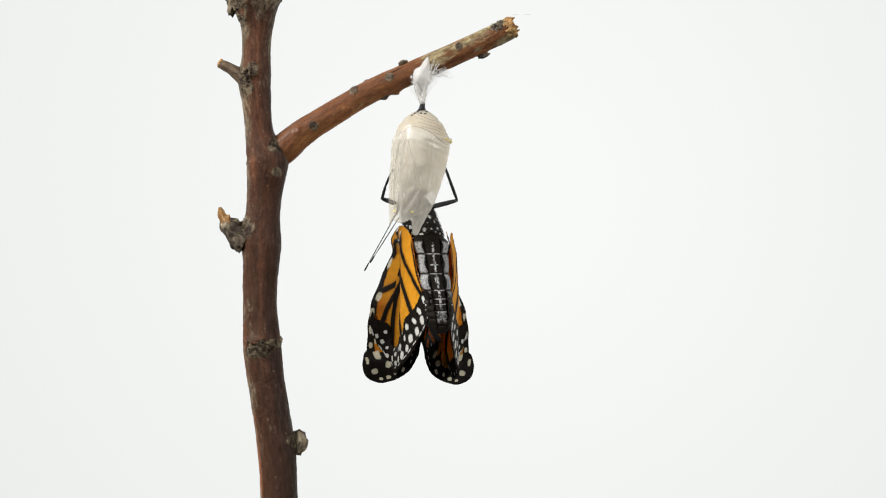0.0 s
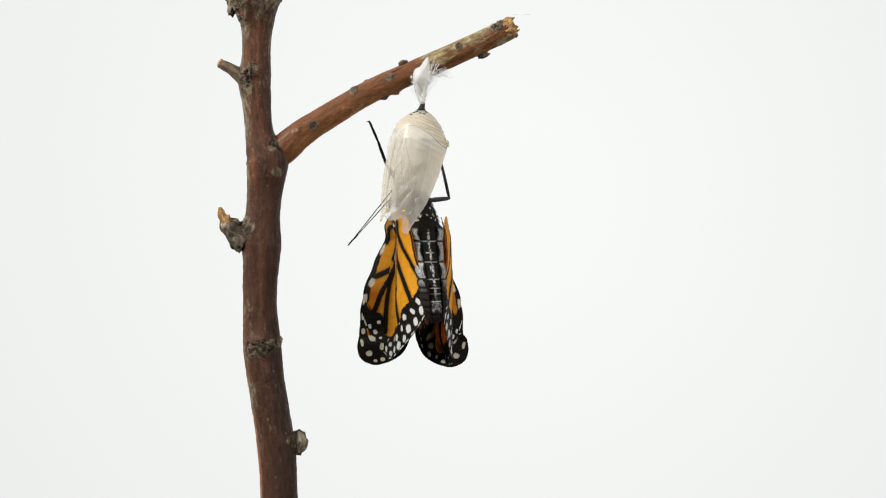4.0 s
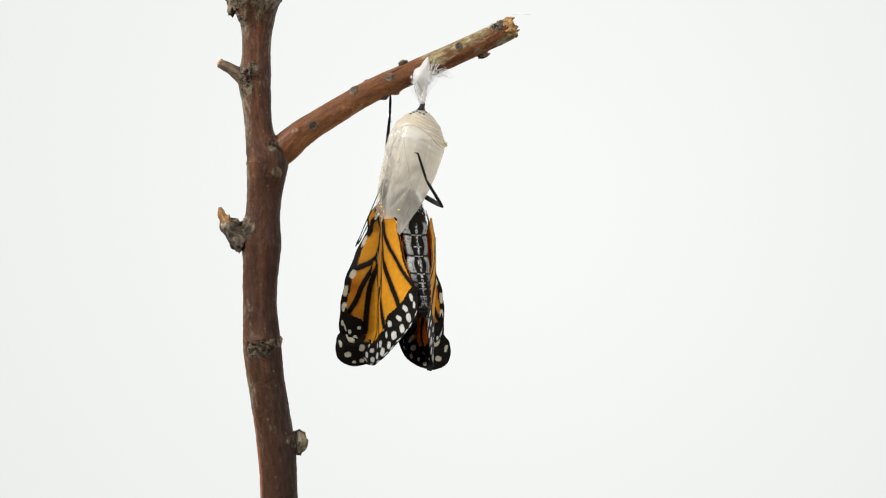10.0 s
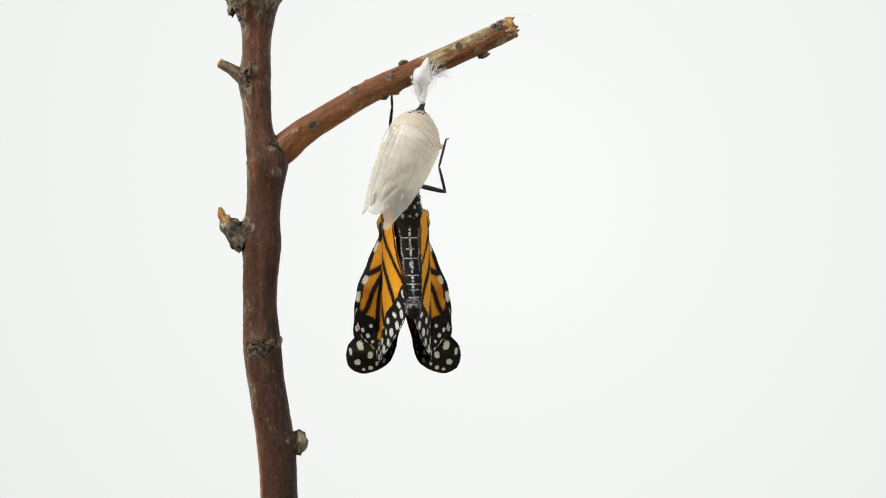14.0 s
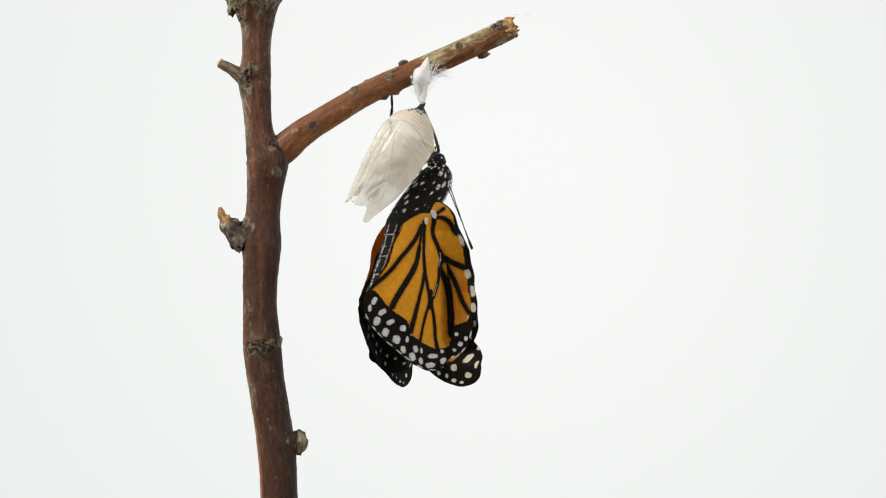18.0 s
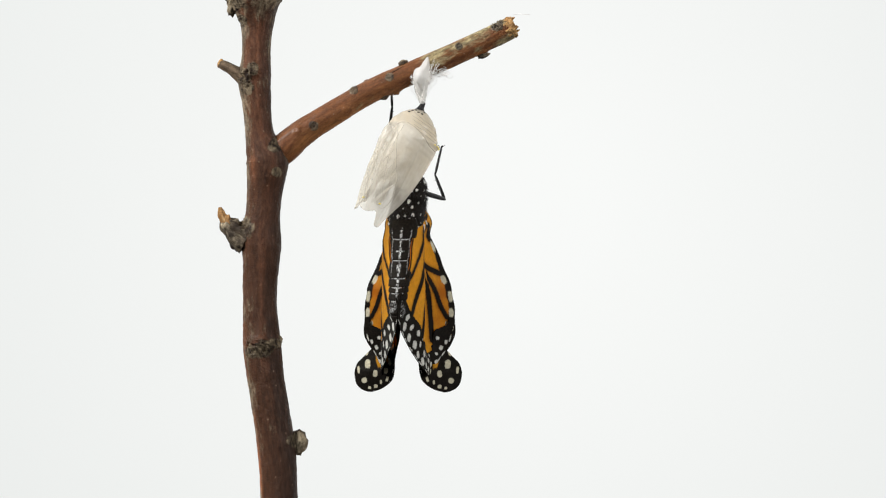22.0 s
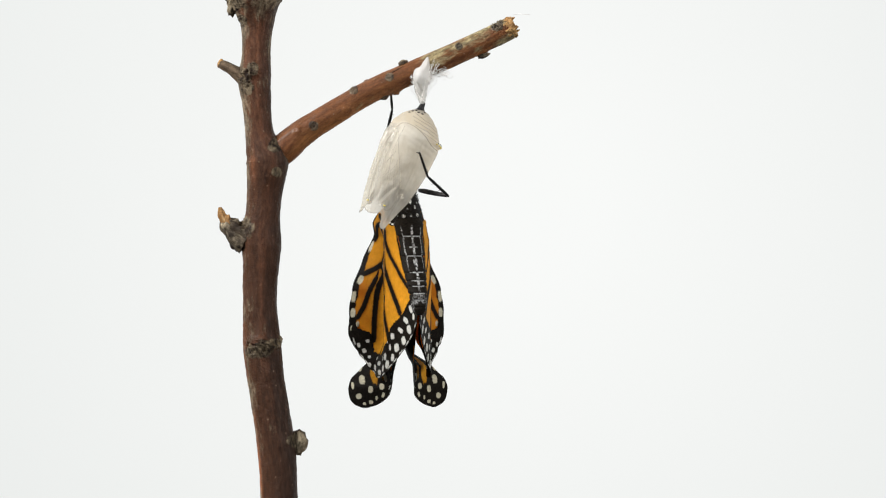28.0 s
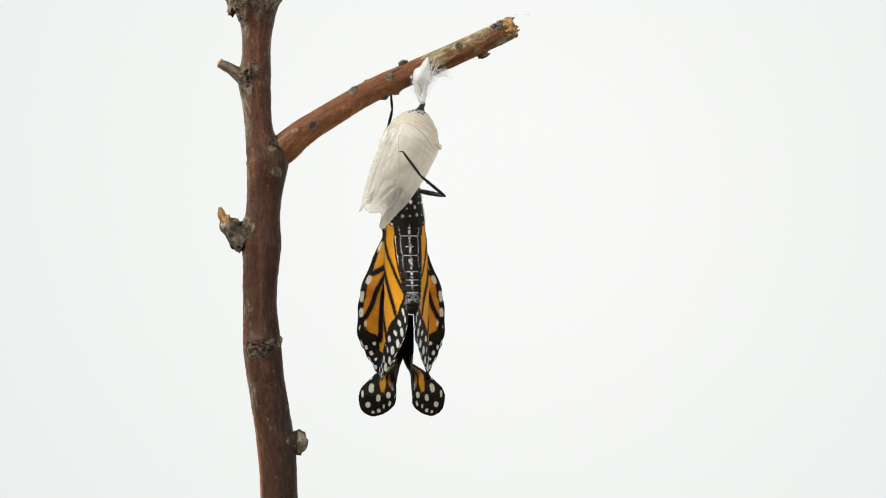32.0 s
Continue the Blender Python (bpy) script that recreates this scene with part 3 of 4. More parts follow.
    for x, v in ((-49, 188), (-18, 190)):
        spot = by_place(x, v)
        bead("gold_dot", GOLD, spot.x / U, spot.y / U, v, 1.9)
    return thing


CASE = build_case()

# ---- the butterfly ----
CHORD = radians(72)
ORANGE, DEEP, BLACK, WHITE = (np.array(c) for c in ((0.66, 0.295, 0.018), (0.80, 0.23, 0.012), (0.009, 0.007, 0.005), (0.72, 0.72, 0.67)))
BROWN = np.array((0.30, 0.095, 0.010))
CREAM = np.array((0.68, 0.64, 0.48))


def grain_of(a, b, scale, seed=0):
    """Soft value noise between -1 and 1."""
    x, y = a * scale + seed * 17.3, b * scale + seed * 5.1
    i, j = np.floor(x), np.floor(y)
    f, g = x - i, y - j
    f, g = f * f * (3 - 2 * f), g * g * (3 - 2 * g)

    def lattice(p, q):
        n = np.sin(p * 127.1 + q * 311.7 + seed * 74.7) * 43758.5453
        return 2 * (n - np.floor(n)) - 1

    return (lattice(i, j) * (1 - f) + lattice(i + 1, j) * f) * (1 - g) + (lattice(i, j + 1) * (1 - f) + lattice(i + 1, j + 1) * f) * g


def line_gap(h, v, pts):
    """The least distance from each (h, v) to a line through pts."""
    best = np.full(h.shape, 1e9)
    for (a, b), (c, d) in zip(pts[:-1], pts[1:]):
        l2 = (c - a) ** 2 + (d - b) ** 2 + 1e-9
        t = np.clip(((h - a) * (c - a) + (v - b) * (d - b)) / l2, 0, 1)
        best = np.minimum(best, np.hypot(h - a - t * (c - a), v - b - t * (d - b)))
    return best


def vein_gap(h, v, veins):
    """The distance to the nearest of the veins (points, half width), less its half width."""
    best = np.full(h.shape, 1e9)
    for pts, w in veins:
        best = np.minimum(best, line_gap(h, v, smooth(pts, 16).tolist()) - w - 1.3)
    return best + 0.55 * grain_of(h, v, 0.45, 3) + 0.35 * grain_of(h, v, 1.1, 4)


def lay(colour, paint, amount):
    return colour + (paint - colour) * amount[..., None]


def put_spots(colour, h, v, spots, paint=WHITE):
    """Spots: h, v, half width, half height, turn in degrees."""
    for x, y, rx, ry, a in spots:
        ca, sa = math.cos(radians(a)), math.sin(radians(a))
        p, q = (h - x) * ca + (v - y) * sa, -(h - x) * sa + (v - y) * ca
        d = (np.abs(p / rx) ** 2.6 + np.abs(q / ry) ** 2.6) ** (1 / 2.6)
        d = d * (1 + 0.10 * grain_of(h, v, 0.3, 6)) + 0.5 * grain_of(h, v, 0.9, 7) / min(rx, ry)
        tone = 0.86 + 0.14 * grain_of(h, v, 0.5, 8)
        colour = colour + (paint * tone[..., None] - colour) * step(1.14, 0.88, d)[..., None]
    return colour


def scales(h, v, base, gap):
    """Wing colour with soft cloudiness, fine rows of scales, and a browner rim beside the veins."""
    tone = 1 + 0.07 * grain_of(h, v, 0.035, 1) + 0.06 * grain_of(h, v, 0.16, 2) + 0.07 * grain_of(h * 2.2, v * 0.5, 0.5, 5) + 0.05 * grain_of(h, v, 1.2, 9)
    c = np.ones(h.shape + (3,)) * base * tone[..., None]
    return lay(c, BROWN, 0.42 * step(5.5, 0.5, gap))


def section(h, v):
    """The folded wing from above at height v: an inner panel to the ridge, a pleat going back, and an outer panel."""
    ridge = -np.interp(v, [0, 60], [2, 20])
    turn = np.radians(np.interp(v, [0, 45, 120], [84, 62, 36]))

    def bent(g):
        a, b, d = np.minimum(g - ridge, 0), np.clip(g, ridge, 48) - ridge, 1.25 * np.maximum(g - 48, 0)
        c, s = np.cos(np.radians((71, 107))), np.sin(np.radians((71, 107)))
        return a * c[0] + b * c[1] + d * np.cos(turn) + 0.325 * ridge, a * s[0] + b * s[1] + d * np.sin(turn) + 0.95 * ridge

    fx, fy = (sum(q) / 5 for q in zip(*(bent(h + k) for k in (-5, -2.5, 0, 2.5, 5))))
    amount = step(-5, 30, v) * (1 - 0.55 * step(205, 260, v))
    x0 = np.interp(v, [-30, 0, 30, 60, 180, 280], [22, 30, 40, 44, 45, 44])
    c, s = math.cos(CHORD), math.sin(CHORD)
    px, py = np.minimum(h, 0) * c + np.maximum(h, 0) * 0.11, np.minimum(h, 0) * s + np.maximum(h, 0) * 0.994
    return x0 + px * (1 - amount) + fx * amount, py * (1 - amount) + fy * amount


def hang(h, v, out, side):
    """From the flat wing (h across, v down, out proud of it) to the folded, hanging wing."""
    x, y = section(h, v)
    x2, y2 = section(h + 0.5, v)
    l = np.hypot(x2 - x, y2 - y) + 1e-9
    x, y = x + out * (y2 - y) / l, y - out * (x2 - x) / l
    x = np.maximum(x, 3.0)
    return np.stack([side * x * U, y * U, -v * U], -1)


def hang_tip(h, v, out, side):
    """The forewing tip, which turns out sideways below the hindwing."""
    x = 30 + h * math.cos(CHORD) + out * math.sin(CHORD)
    y = h * math.sin(CHORD) - out * math.cos(CHORD)
    flare = step(215, 290, v) * step(-40, 10, h)
    x = x + (60 + (h - 60) * 0.72 + out * 0.7 - x) * flare
    y = y + (57 + (h - 60) * 0.70 - out * 0.7 - y) * flare
    y = y + 30 * step(300, 262, v)
    low = -3 + 17 * step(195, 280, v)
    x = low + 4 * np.logaddexp(0, (x - low) / 4)
    return np.stack([side * x * U, y * U, -v * U], -1)


def wing_mesh(name, h, v, over, under, relief, side, inset, lay_out):
    """A thin two-sided wing piece from its flat grid; relief lifts the veins on both faces."""
    wave = 1.5 * grain_of(h, v, 1 / 42.0, 11 + side) + 0.35 * grain_of(h, v, 1 / 8.0, 12)
    top = lay_out(h, v, wave + 0.7 * relief - inset, side)
    low = lay_out(h, v, wave - 0.7 * relief - inset - 1.3, side)
    nv, nu = h.shape
    n = nv * nu
    idx = np.arange(n).reshape(nv, nu)
    q = np.stack([idx[:-1, :-1], idx[:-1, 1:], idx[1:, 1:], idx[1:, :-1]], -1).reshape(-1, 4)
    ring = np.concatenate([idx[0, :-1], idx[:-1, -1], idx[-1, :0:-1], idx[:0:-1, 0]])
    nxt = np.roll(ring, -1)
    rim = np.stack([ring, ring + n, nxt + n, nxt], -1)
    faces = np.concatenate([q[:, ::-1], q + n, rim])
    if side < 0:
        faces = faces[:, ::-1]
    me = bpy.data.meshes.new(name)
    me.from_pydata(np.concatenate([top.reshape(-1, 3), low.reshape(-1, 3)]).tolist(), [], faces.tolist())
    add_layers(me, np.concatenate([over.reshape(-1, 3), under.reshape(-1, 3)]))
    return me


def flat_grid(rows, nv, nu, wavy=0.0):
    """Rows of (v, inner h, outer h) as a grid of h and v."""
    r = smooth(rows, nv)
    r[:, 2] += wavy * np.sin(r[:, 0] / 7.5) * step(20, 60, r[:, 0])
    a = np.linspace(0, 1, nu)[None, :]
    return r[:, 1:2] + (r[:, 2:3] - r[:, 1:2]) * a, np.repeat(r[:, :1], nu, 1), r


HIND_VEINS = [([(-6, 18), (-22, 43), (-49, 73), (-73, 101), (-99, 122), (-116, 138)], 2.7), ([(-4, 16), (-10, 48), (-20, 84)], 2.4), ([(-12, 56), (-20, 84), (-38, 114), (-56, 142), (-66, 160)], 4.2),
              ([(2, 10), (1, 48), (1, 88), (6, 114), (14, 137), (19, 150)], 3.3), ([(1, 100), (-6, 124), (-14, 149), (-24, 179), (-34, 212)], 3.4),
              ([(19, 148), (10, 166), (-1, 192), (-12, 226)], 2.8), ([(19, 150), (26, 170), (32, 200), (31, 240)], 3.4), ([(22, 0), (27, 32), (44, 58), (52, 78)], 4.2),
              ([(51, 76), (45, 94), (42, 114), (32, 138), (20, 150)], 3.0), ([(47, 92), (54, 110), (60, 132), (63, 170), (65, 214)], 3.6), ([(18, 138), (20, 160)], 6.5)]
HIND_ROWS = [(-6, -3, 20), (4, -24, 28), (18, -43, 36), (50, -65, 46), (84, -77, 56), (115, -98, 59), (143, -115, 62), (160, -113, 64), (185, -92, 65), (205, -72, 65), (228, -46, 64), (246, -16, 60), (255, 8, 50), (258, 20, 36)]
BAND_TOP = [(-110, 134), (-97, 133), (-74, 160), (-56, 174), (-38, 187), (-32, 208), (-13, 222), (8, 231), (26, 237), (46, 237), (58, 233), (65, 214), (70, 196), (88, 188), (94, 172)]
BAND_EDGE = [(-116, 140), (-117, 166), (-107, 191), (-84, 217), (-57, 240), (-18, 268), (24, 277), (54, 265), (83, 239), (95, 214), (98, 190)]


def hind_paint(h, v, r):
    gap = vein_gap(h, v, HIND_VEINS)
    over = scales(h, v, ORANGE, gap)
    dark = step(0.9, -0.9, gap)
    inner = h - np.interp(v, r[:, 0], r[:, 1])
    dark = np.maximum(dark, step(5.5, 3.5, inner + grain_of(h, v, 0.5, 2)) * step(12, 30, v) * step(190, 150, v))
    edge = np.interp(h, [-116, -97, -73, -38, -32, -13, 26, 58], [128, 132, 162, 187, 211, 224, 239, 234])
    dark = np.maximum(dark, step(-1.5, 1.5, v - edge + 2 * grain_of(h, v, 0.3, 5)))
    over = lay(over, BLACK, dark)
    # white edging beside the cell
    for pts in ([(47, 66), (48, 78), (44, 88)], [(38, 122), (30, 139), (24, 142)], [(6, 52), (5, 70)]):
        over = lay(over, WHITE, 0.65 * step(1.1, 0.3, line_gap(h, v, pts) + 0.8 * grain_of(h, v, 0.4, 6)))
    over = put_spots(over, h, v, [(6, 8, 4.0, 6.0, 0), (24, -3, 6, 6, 0)])
    under = lay(scales(h, v, DEEP, gap), BLACK, np.maximum(step(1.8, 0.0, gap), step(-14, -8, v - edge)))
    under = put_spots(under, h, v, [(-94, 170, 3, 4, 15), (-80, 190, 3, 4, 15), (-62, 206, 4, 3, 20), (-46, 222, 3, 4, 0), (-28, 234, 4, 3, 0), (-8, 244, 3, 3, 0), (14, 250, 4, 2.5, 0), (44, 250, 3, 3, 0)])
    return over, under, step(1.5, -2.0, gap)


def band_paint(h, v):
    over = np.ones(h.shape + (3,)) * BLACK * (1 + 0.5 * grain_of(h, v, 0.5, 1))[..., None]
    inner = [(-99, 150, 4, 7, 30), (-84, 170, 4.5, 7.5, 58), (-69, 188, 4, 6.8, 65), (-46, 199, 5.4, 5, 0), (-38, 219, 2.6, 5.2, 5), (-22, 236, 4.4, 6, -20), (-9, 240, 2.6, 5, 0), (17, 250, 11, 4, 0),
             (40, 242, 4.4, 3, 0), (65, 240, 3, 2.5, 0), (77, 229, 3.4, 4.2, 30), (73, 211, 3, 2.8, 0), (87, 219, 2.6, 4.2, 15)]
    outer = [(-107, 163, 3, 6, 10), (-94, 186, 6, 7.5, 15), (-78, 206, 6, 7, 15), (-58, 219, 6.6, 7, 20), (-45, 237, 4.2, 6.4, -15), (-28, 250, 5.4, 7.2, -25), (-11, 258, 4, 6, -15), (10, 266, 11, 4.6, 0),
             (40, 259, 7, 5.2, -15), (61, 254, 4.6, 3.2, -25), (-30, 209, 1.6, 3.2, 20)]
    over = put_spots(over, h, v, inner + outer)
    dashes = [(-112, 179, 1.0, 6, -25), (-99, 199, 1.0, 7, -40), (-88, 211, 1.0, 6, -42), (-70, 227, 1.0, 7, -50), (-52, 242, 1.0, 6, -52), (-36, 254, 1.0, 7, -55), (-14, 267.5, 1.0, 6, -70), (16, 274.5, 1.0, 8, -85),
              (45, 268, 1.1, 8, 65), (66, 252, 1.1, 8, 50), (80, 240, 1.1, 6, 45), (94, 212, 1.1, 5, 15)]
    over = put_spots(over, h, v, dashes)
    under = put_spots(np.ones(h.shape + (3,)) * BLACK, h, v, [(a, b, 0.6 * c, 0.6 * d, t) for a, b, c, d, t in inner[:9] + outer[::2]])
    return over, under, np.zeros(h.shape)


FORE_VEINS = [([(51, 72), (66, 83), (90, 95)], 3.8), ([(54, 82), (70, 119), (80, 150), (90, 172)], 2.6), ([(20, 0), (46, 3), (62, 13), (72, 30)], 2.8), ([(30, -5), (47, -15)], 1.8), ([(22, 0), (27, 32), (44, 58), (52, 78)], 4.2),
              ([(51, 78), (56, 104), (61, 130), (64, 170), (66, 215)], 2.6)]
FORE_BASE_ROWS = [(-26, 32, 46), (-15, 23, 60), (0, 16, 69), (28, 14, 80), (58, 16, 89), (99, 24, 96), (140, 30, 101), (180, 36, 104), (205, 44, 103), (225, 52, 98), (238, 62, 88)]


def fore_base_paint(h, v, r):
    gap = vein_gap(h, v, FORE_VEINS)
    over = scales(h, v, ORANGE, gap)
    dusk = step(90, 122, v) * step(66, 78, h + 4 * grain_of(h, v, 0.05, 2))
    over = lay(over, np.array((0.40, 0.105, 0.008)), np.clip(dusk * (0.42 + 0.25 * grain_of(h, v, 0.06, 3)) + 0.15 * step(60, 90, h), 0, 1))
    rim = np.interp(v, r[:, 0], r[:, 2]) - h
    wide = np.interp(v, [-34, 0, 30, 60, 90, 150, 204, 232], [4, 5, 8, 9, 10, 10, 13, 60])
    over = lay(over, BLACK, np.maximum(step(1.0, -1.0, gap), step(1.2, -1.2, rim - wide + 1.2 * grain_of(h, v, 0.35, 4))))
    spots = [(79, 42, 3.2, 10, -14), (88, 103, 4.2, 7.5, -10), (96, 134, 3.4, 10, -6), (97, 163, 3.6, 8, -3), (90, 184, 2.4, 5, 0), (98, 192, 3, 5.5, 0), (88, 206, 3.2, 4.4, 0), (78, 219, 3.4, 3.6, 0), (92, 217, 2.8, 3.4, 0)]
    over = put_spots(over, h, v, spots, CREAM)
    over = put_spots(over, h, v, [(24, -5, 6, 7, 0)])
    under = lay(scales(h, v, DEEP, gap), BLACK, np.maximum(step(2, 0, gap), step(4, 1, rim - wide)))
    return over, under, step(1.5, -2.0, gap)


FORE_TIP_ROWS = [(150, -52, 10), (186, -58, 45), (205, -60, 55), (225, -60, 58), (240, -58, 58), (252, -54, 62), (264, -48, 70), (274, -40, 80), (283, -29, 90), (291, -16, 95), (300, -6, 98),
                 (312, 6, 97), (322, 20, 93), (330, 36, 84), (334, 50, 74), (336, 58, 66)]


def fore_tip_paint(h, v, r):
    over = np.ones(h.shape + (3,)) * BLACK * (1 + 0.5 * grain_of(h, v, 0.5, 1))[..., None]
    over = put_spots(over, h, v, [(38, 267, 8.5, 24, 3), (19, 271, 4, 12, 8)], ORANGE)
    over = put_spots(over, h, v, [(20, 200, 5, 26, 12), (10, 240, 6, 20, 18), (-34, 236, 7, 15, 20), (-22, 258, 6, 9, 30)], DEEP)
    spots = [(66, 285, 6.6, 7.8, 0), (48, 302, 5.4, 6.2, 0), (74, 315, 6.0, 5.0, 20), (48, 325, 4.5, 3.4, 0), (35, 317, 2.6, 4, 0), (23, 296, 5.5, 5.4, 0), (12, 280, 4, 7, 10), (20, 311, 3, 4.6, -20), (72, 266, 3.4, 5, 0), (62, 328, 3.4, 2.6, 0),
             (88, 296, 3, 6, 0), (80, 268, 3, 4, 0)]
    over = put_spots(over, h, v, spots, CREAM)
    over = put_spots(over, h, v, [(2, 296, 1.2, 5, -40), (-8, 284, 1.2, 5, -45), (-24, 272, 1.2, 4, -55), (-20, 240, 2, 3, 0), (-6, 262, 2, 3, 0), (0, 222, 1.6, 3, 0)])
    under = put_spots(np.ones(h.shape + (3,)) * BLACK, h, v, [(40, 235, 22, 12, 80)], DEEP)
    under = put_spots(under, h, v, [(a, b, 0.7 * c, 0.7 * d, t) for a, b, c, d, t in spots])
    return over, under, 0.4 * step(0.1, 0.5, grain_of(h, v, 0.1, 6))


def lathe(name, rows, nv, nu, colour):
    """Rows: y, z, radius across, radius in depth, in sheet units; colour(angle from the front, along) gives the scales."""
    r = smooth(rows, nv)
    a = np.linspace(-math.pi, math.pi, nu, endpoint=False)
    t = np.linspace(0, 1, nv)
    A, T = np.meshgrid(a, t)
    col, lift = colour(A, T)
    pts = np.zeros((nv, nu, 3))
    pts[..., 0] = (r[:, 2:3] + lift) * np.sin(A) * U
    pts[..., 1] = (r[:, 0:1] - (r[:, 3:4] + lift) * np.cos(A)) * U
    pts[..., 2] = r[:, 1:2] * U
    return sheet(name, pts, wrap=True, cap=True, colours=col, flip=True)


ABDOMEN = [(-26, 8, 22, 12), (-30, -4, 26, 19), (-36, -20, 24, 20), (-52, -52, 21.5, 20), (-73, -84, 19.5, 19), (-91, -112, 17.5, 17), (-104, -138, 15, 15), (-110, -156, 12.5, 12.5), (-113, -168, 5, 5)]
JOINTS = np.array([0.0, 26, 62, 92, 107, 117, 130, 142, 154, 170])
HAIR = np.array((0.58, 0.585, 0.58))


def rings(v):
    """For each height down the abdomen: its segment, how far along it, and the distance to the nearest joint."""
    k = np.clip(np.searchsorted(JOINTS, v, side="right") - 1, 0, len(JOINTS) - 2)
    return k, (v - JOINTS[k]) / (JOINTS[k + 1] - JOINTS[k]), np.abs(v[..., None] - JOINTS[1:-1]).min(-1)


def abdomen_paint(A, T):
    r = smooth(ABDOMEN, A.shape[0])
    v = np.repeat(-r[:, 1:2], A.shape[1], 1)
    x = np.degrees(A) * 0.36
    k, f, joint = rings(v)
    hair = step(-0.5, 0.4, grain_of(x * 3.0, v, 0.45, 2)) * (0.75 + 0.25 * grain_of(x, v, 1.3, 3))
    col = np.ones(A.shape + (3,)) * BLACK * (1 + 0.6 * grain_of(x, v, 0.6, 1))[..., None]
    wide = np.where(k == 2, 3.2 * step(0.05, 0.3, f) * step(0.95, 0.3, f) + 0.8, np.where(k > 2, 2.2, 1.8))
    mid = step(wide + 0.6, wide - 0.6, np.abs(x)) * step(0.0, 0.14, f) * step(1.0, 0.78, f) * step(132, 112, v) * step(4, 10, v)
    cross = step(1.3, 0.5, np.abs(v - 46)) * step(8, 6, np.abs(x))
    lines = step(1.0, 0.3, joint + 0.5 * grain_of(x, v, 0.3, 4)) * step(17, 13, np.abs(x)) * step(22, 27, v) * step(150, 138, v)
    sides = step(1.5, 0.7, np.abs(np.abs(x) - 14.5 - 1.5 * np.sin(f * math.pi))) * step(100, 60, v) * step(6, 12, v)
    end = step(11, 6, np.abs(v - 138 - 0.02 * x * x)) * 0.35 * step(-0.2, 0.5, grain_of(x * 4, v, 0.4, 5))
    col = lay(col, HAIR, np.clip(np.maximum.reduce([mid * hair, cross * hair, lines * 0.85, sides * hair * 0.75, end]), 0, 1))
    return col, -1.6 * np.exp(-(joint / 1.6) ** 2) + 0.9 * step(0.2, 0.9, f) + 0.3 * grain_of(x, v, 0.7, 6)


def flank_mesh(s):
    """The pale, hairy plates along one side of the swollen abdomen."""
    r = smooth(ABDOMEN, 170)
    a = np.radians(np.linspace(26, 112, 60))[None, :]
    v = np.repeat(-r[:, 1:2], 60, 1)
    x = np.degrees(np.repeat(a, 170, 0)) * 0.4
    k, f, joint = rings(v)
    bulge = 1.2 + 1.6 * np.sin(np.clip(f, 0, 1) * math.pi) - 1.2 * np.exp(-(joint / 1.5) ** 2)
    fade = step(165, 135, v) * step(-6, 4, v)
    bulge = bulge * fade - 3 * (1 - fade)
    pts = np.stack([s * (r[:, 2:3] + bulge) * np.sin(a) * U, (r[:, 0:1] - (r[:, 3:4] + bulge) * np.cos(a)) * U, np.repeat(r[:, 1:2], 60, 1) * U], -1)
    pale = step(1.0, 3.0, joint) * step(10.5, 13, x + 1.5 * np.cos(f * 2 * math.pi)) * step(31, 26, x + 3 * np.cos(f * 2 * math.pi)) * step(122, 78, v) * step(2, 8, v)
    comb = np.clip(0.60 + 0.45 * grain_of(x * 0.35 + v * 0.2, v * 1.1 - x * 0.6, 1.1, 5) + 0.3 * grain_of(x, v, 1.9, 6) + 0.15 * grain_of(x, v, 0.2, 7), 0.15, 0.95)
    col = lay(np.ones(v.shape + (3,)) * BLACK, 0.66 * HAIR, pale * comb)
    return sheet("abdomen_flank", pts, colours=col, flip=s < 0)


def thorax_paint(A, T):
    col = np.ones(A.shape + (3,)) * BLACK
    rng = random.Random(21)
    dots = []
    for _ in range(900):
        a, t = rng.uniform(-math.pi, math.pi), rng.uniform(0.05, 0.93)
        if all(math.hypot(((a - b + math.pi) % (2 * math.pi) - math.pi) * 38, (t - q) * 110) > rng.uniform(7, 14) for b, q in dots):
            dots.append((a, t))
    for a, t in dots:
        s = rng.choice((0.9, 1.3, 1.8, 2.6, 3.3, 3.7))
        d = np.hypot(((A - a + math.pi) % (2 * math.pi) - math.pi) * 34 * rng.uniform(0.75, 1.0), (T - t) * 110 * rng.uniform(0.8, 1.3))
        col = lay(col, WHITE, step(s + 0.45, s - 0.45, d + 1.1 * nz_grid(A * 12, T * 40, 0.5, t * 9)))
    return col, 1.2 * nz_grid(A * 8, T * 60, 0.5, 3)


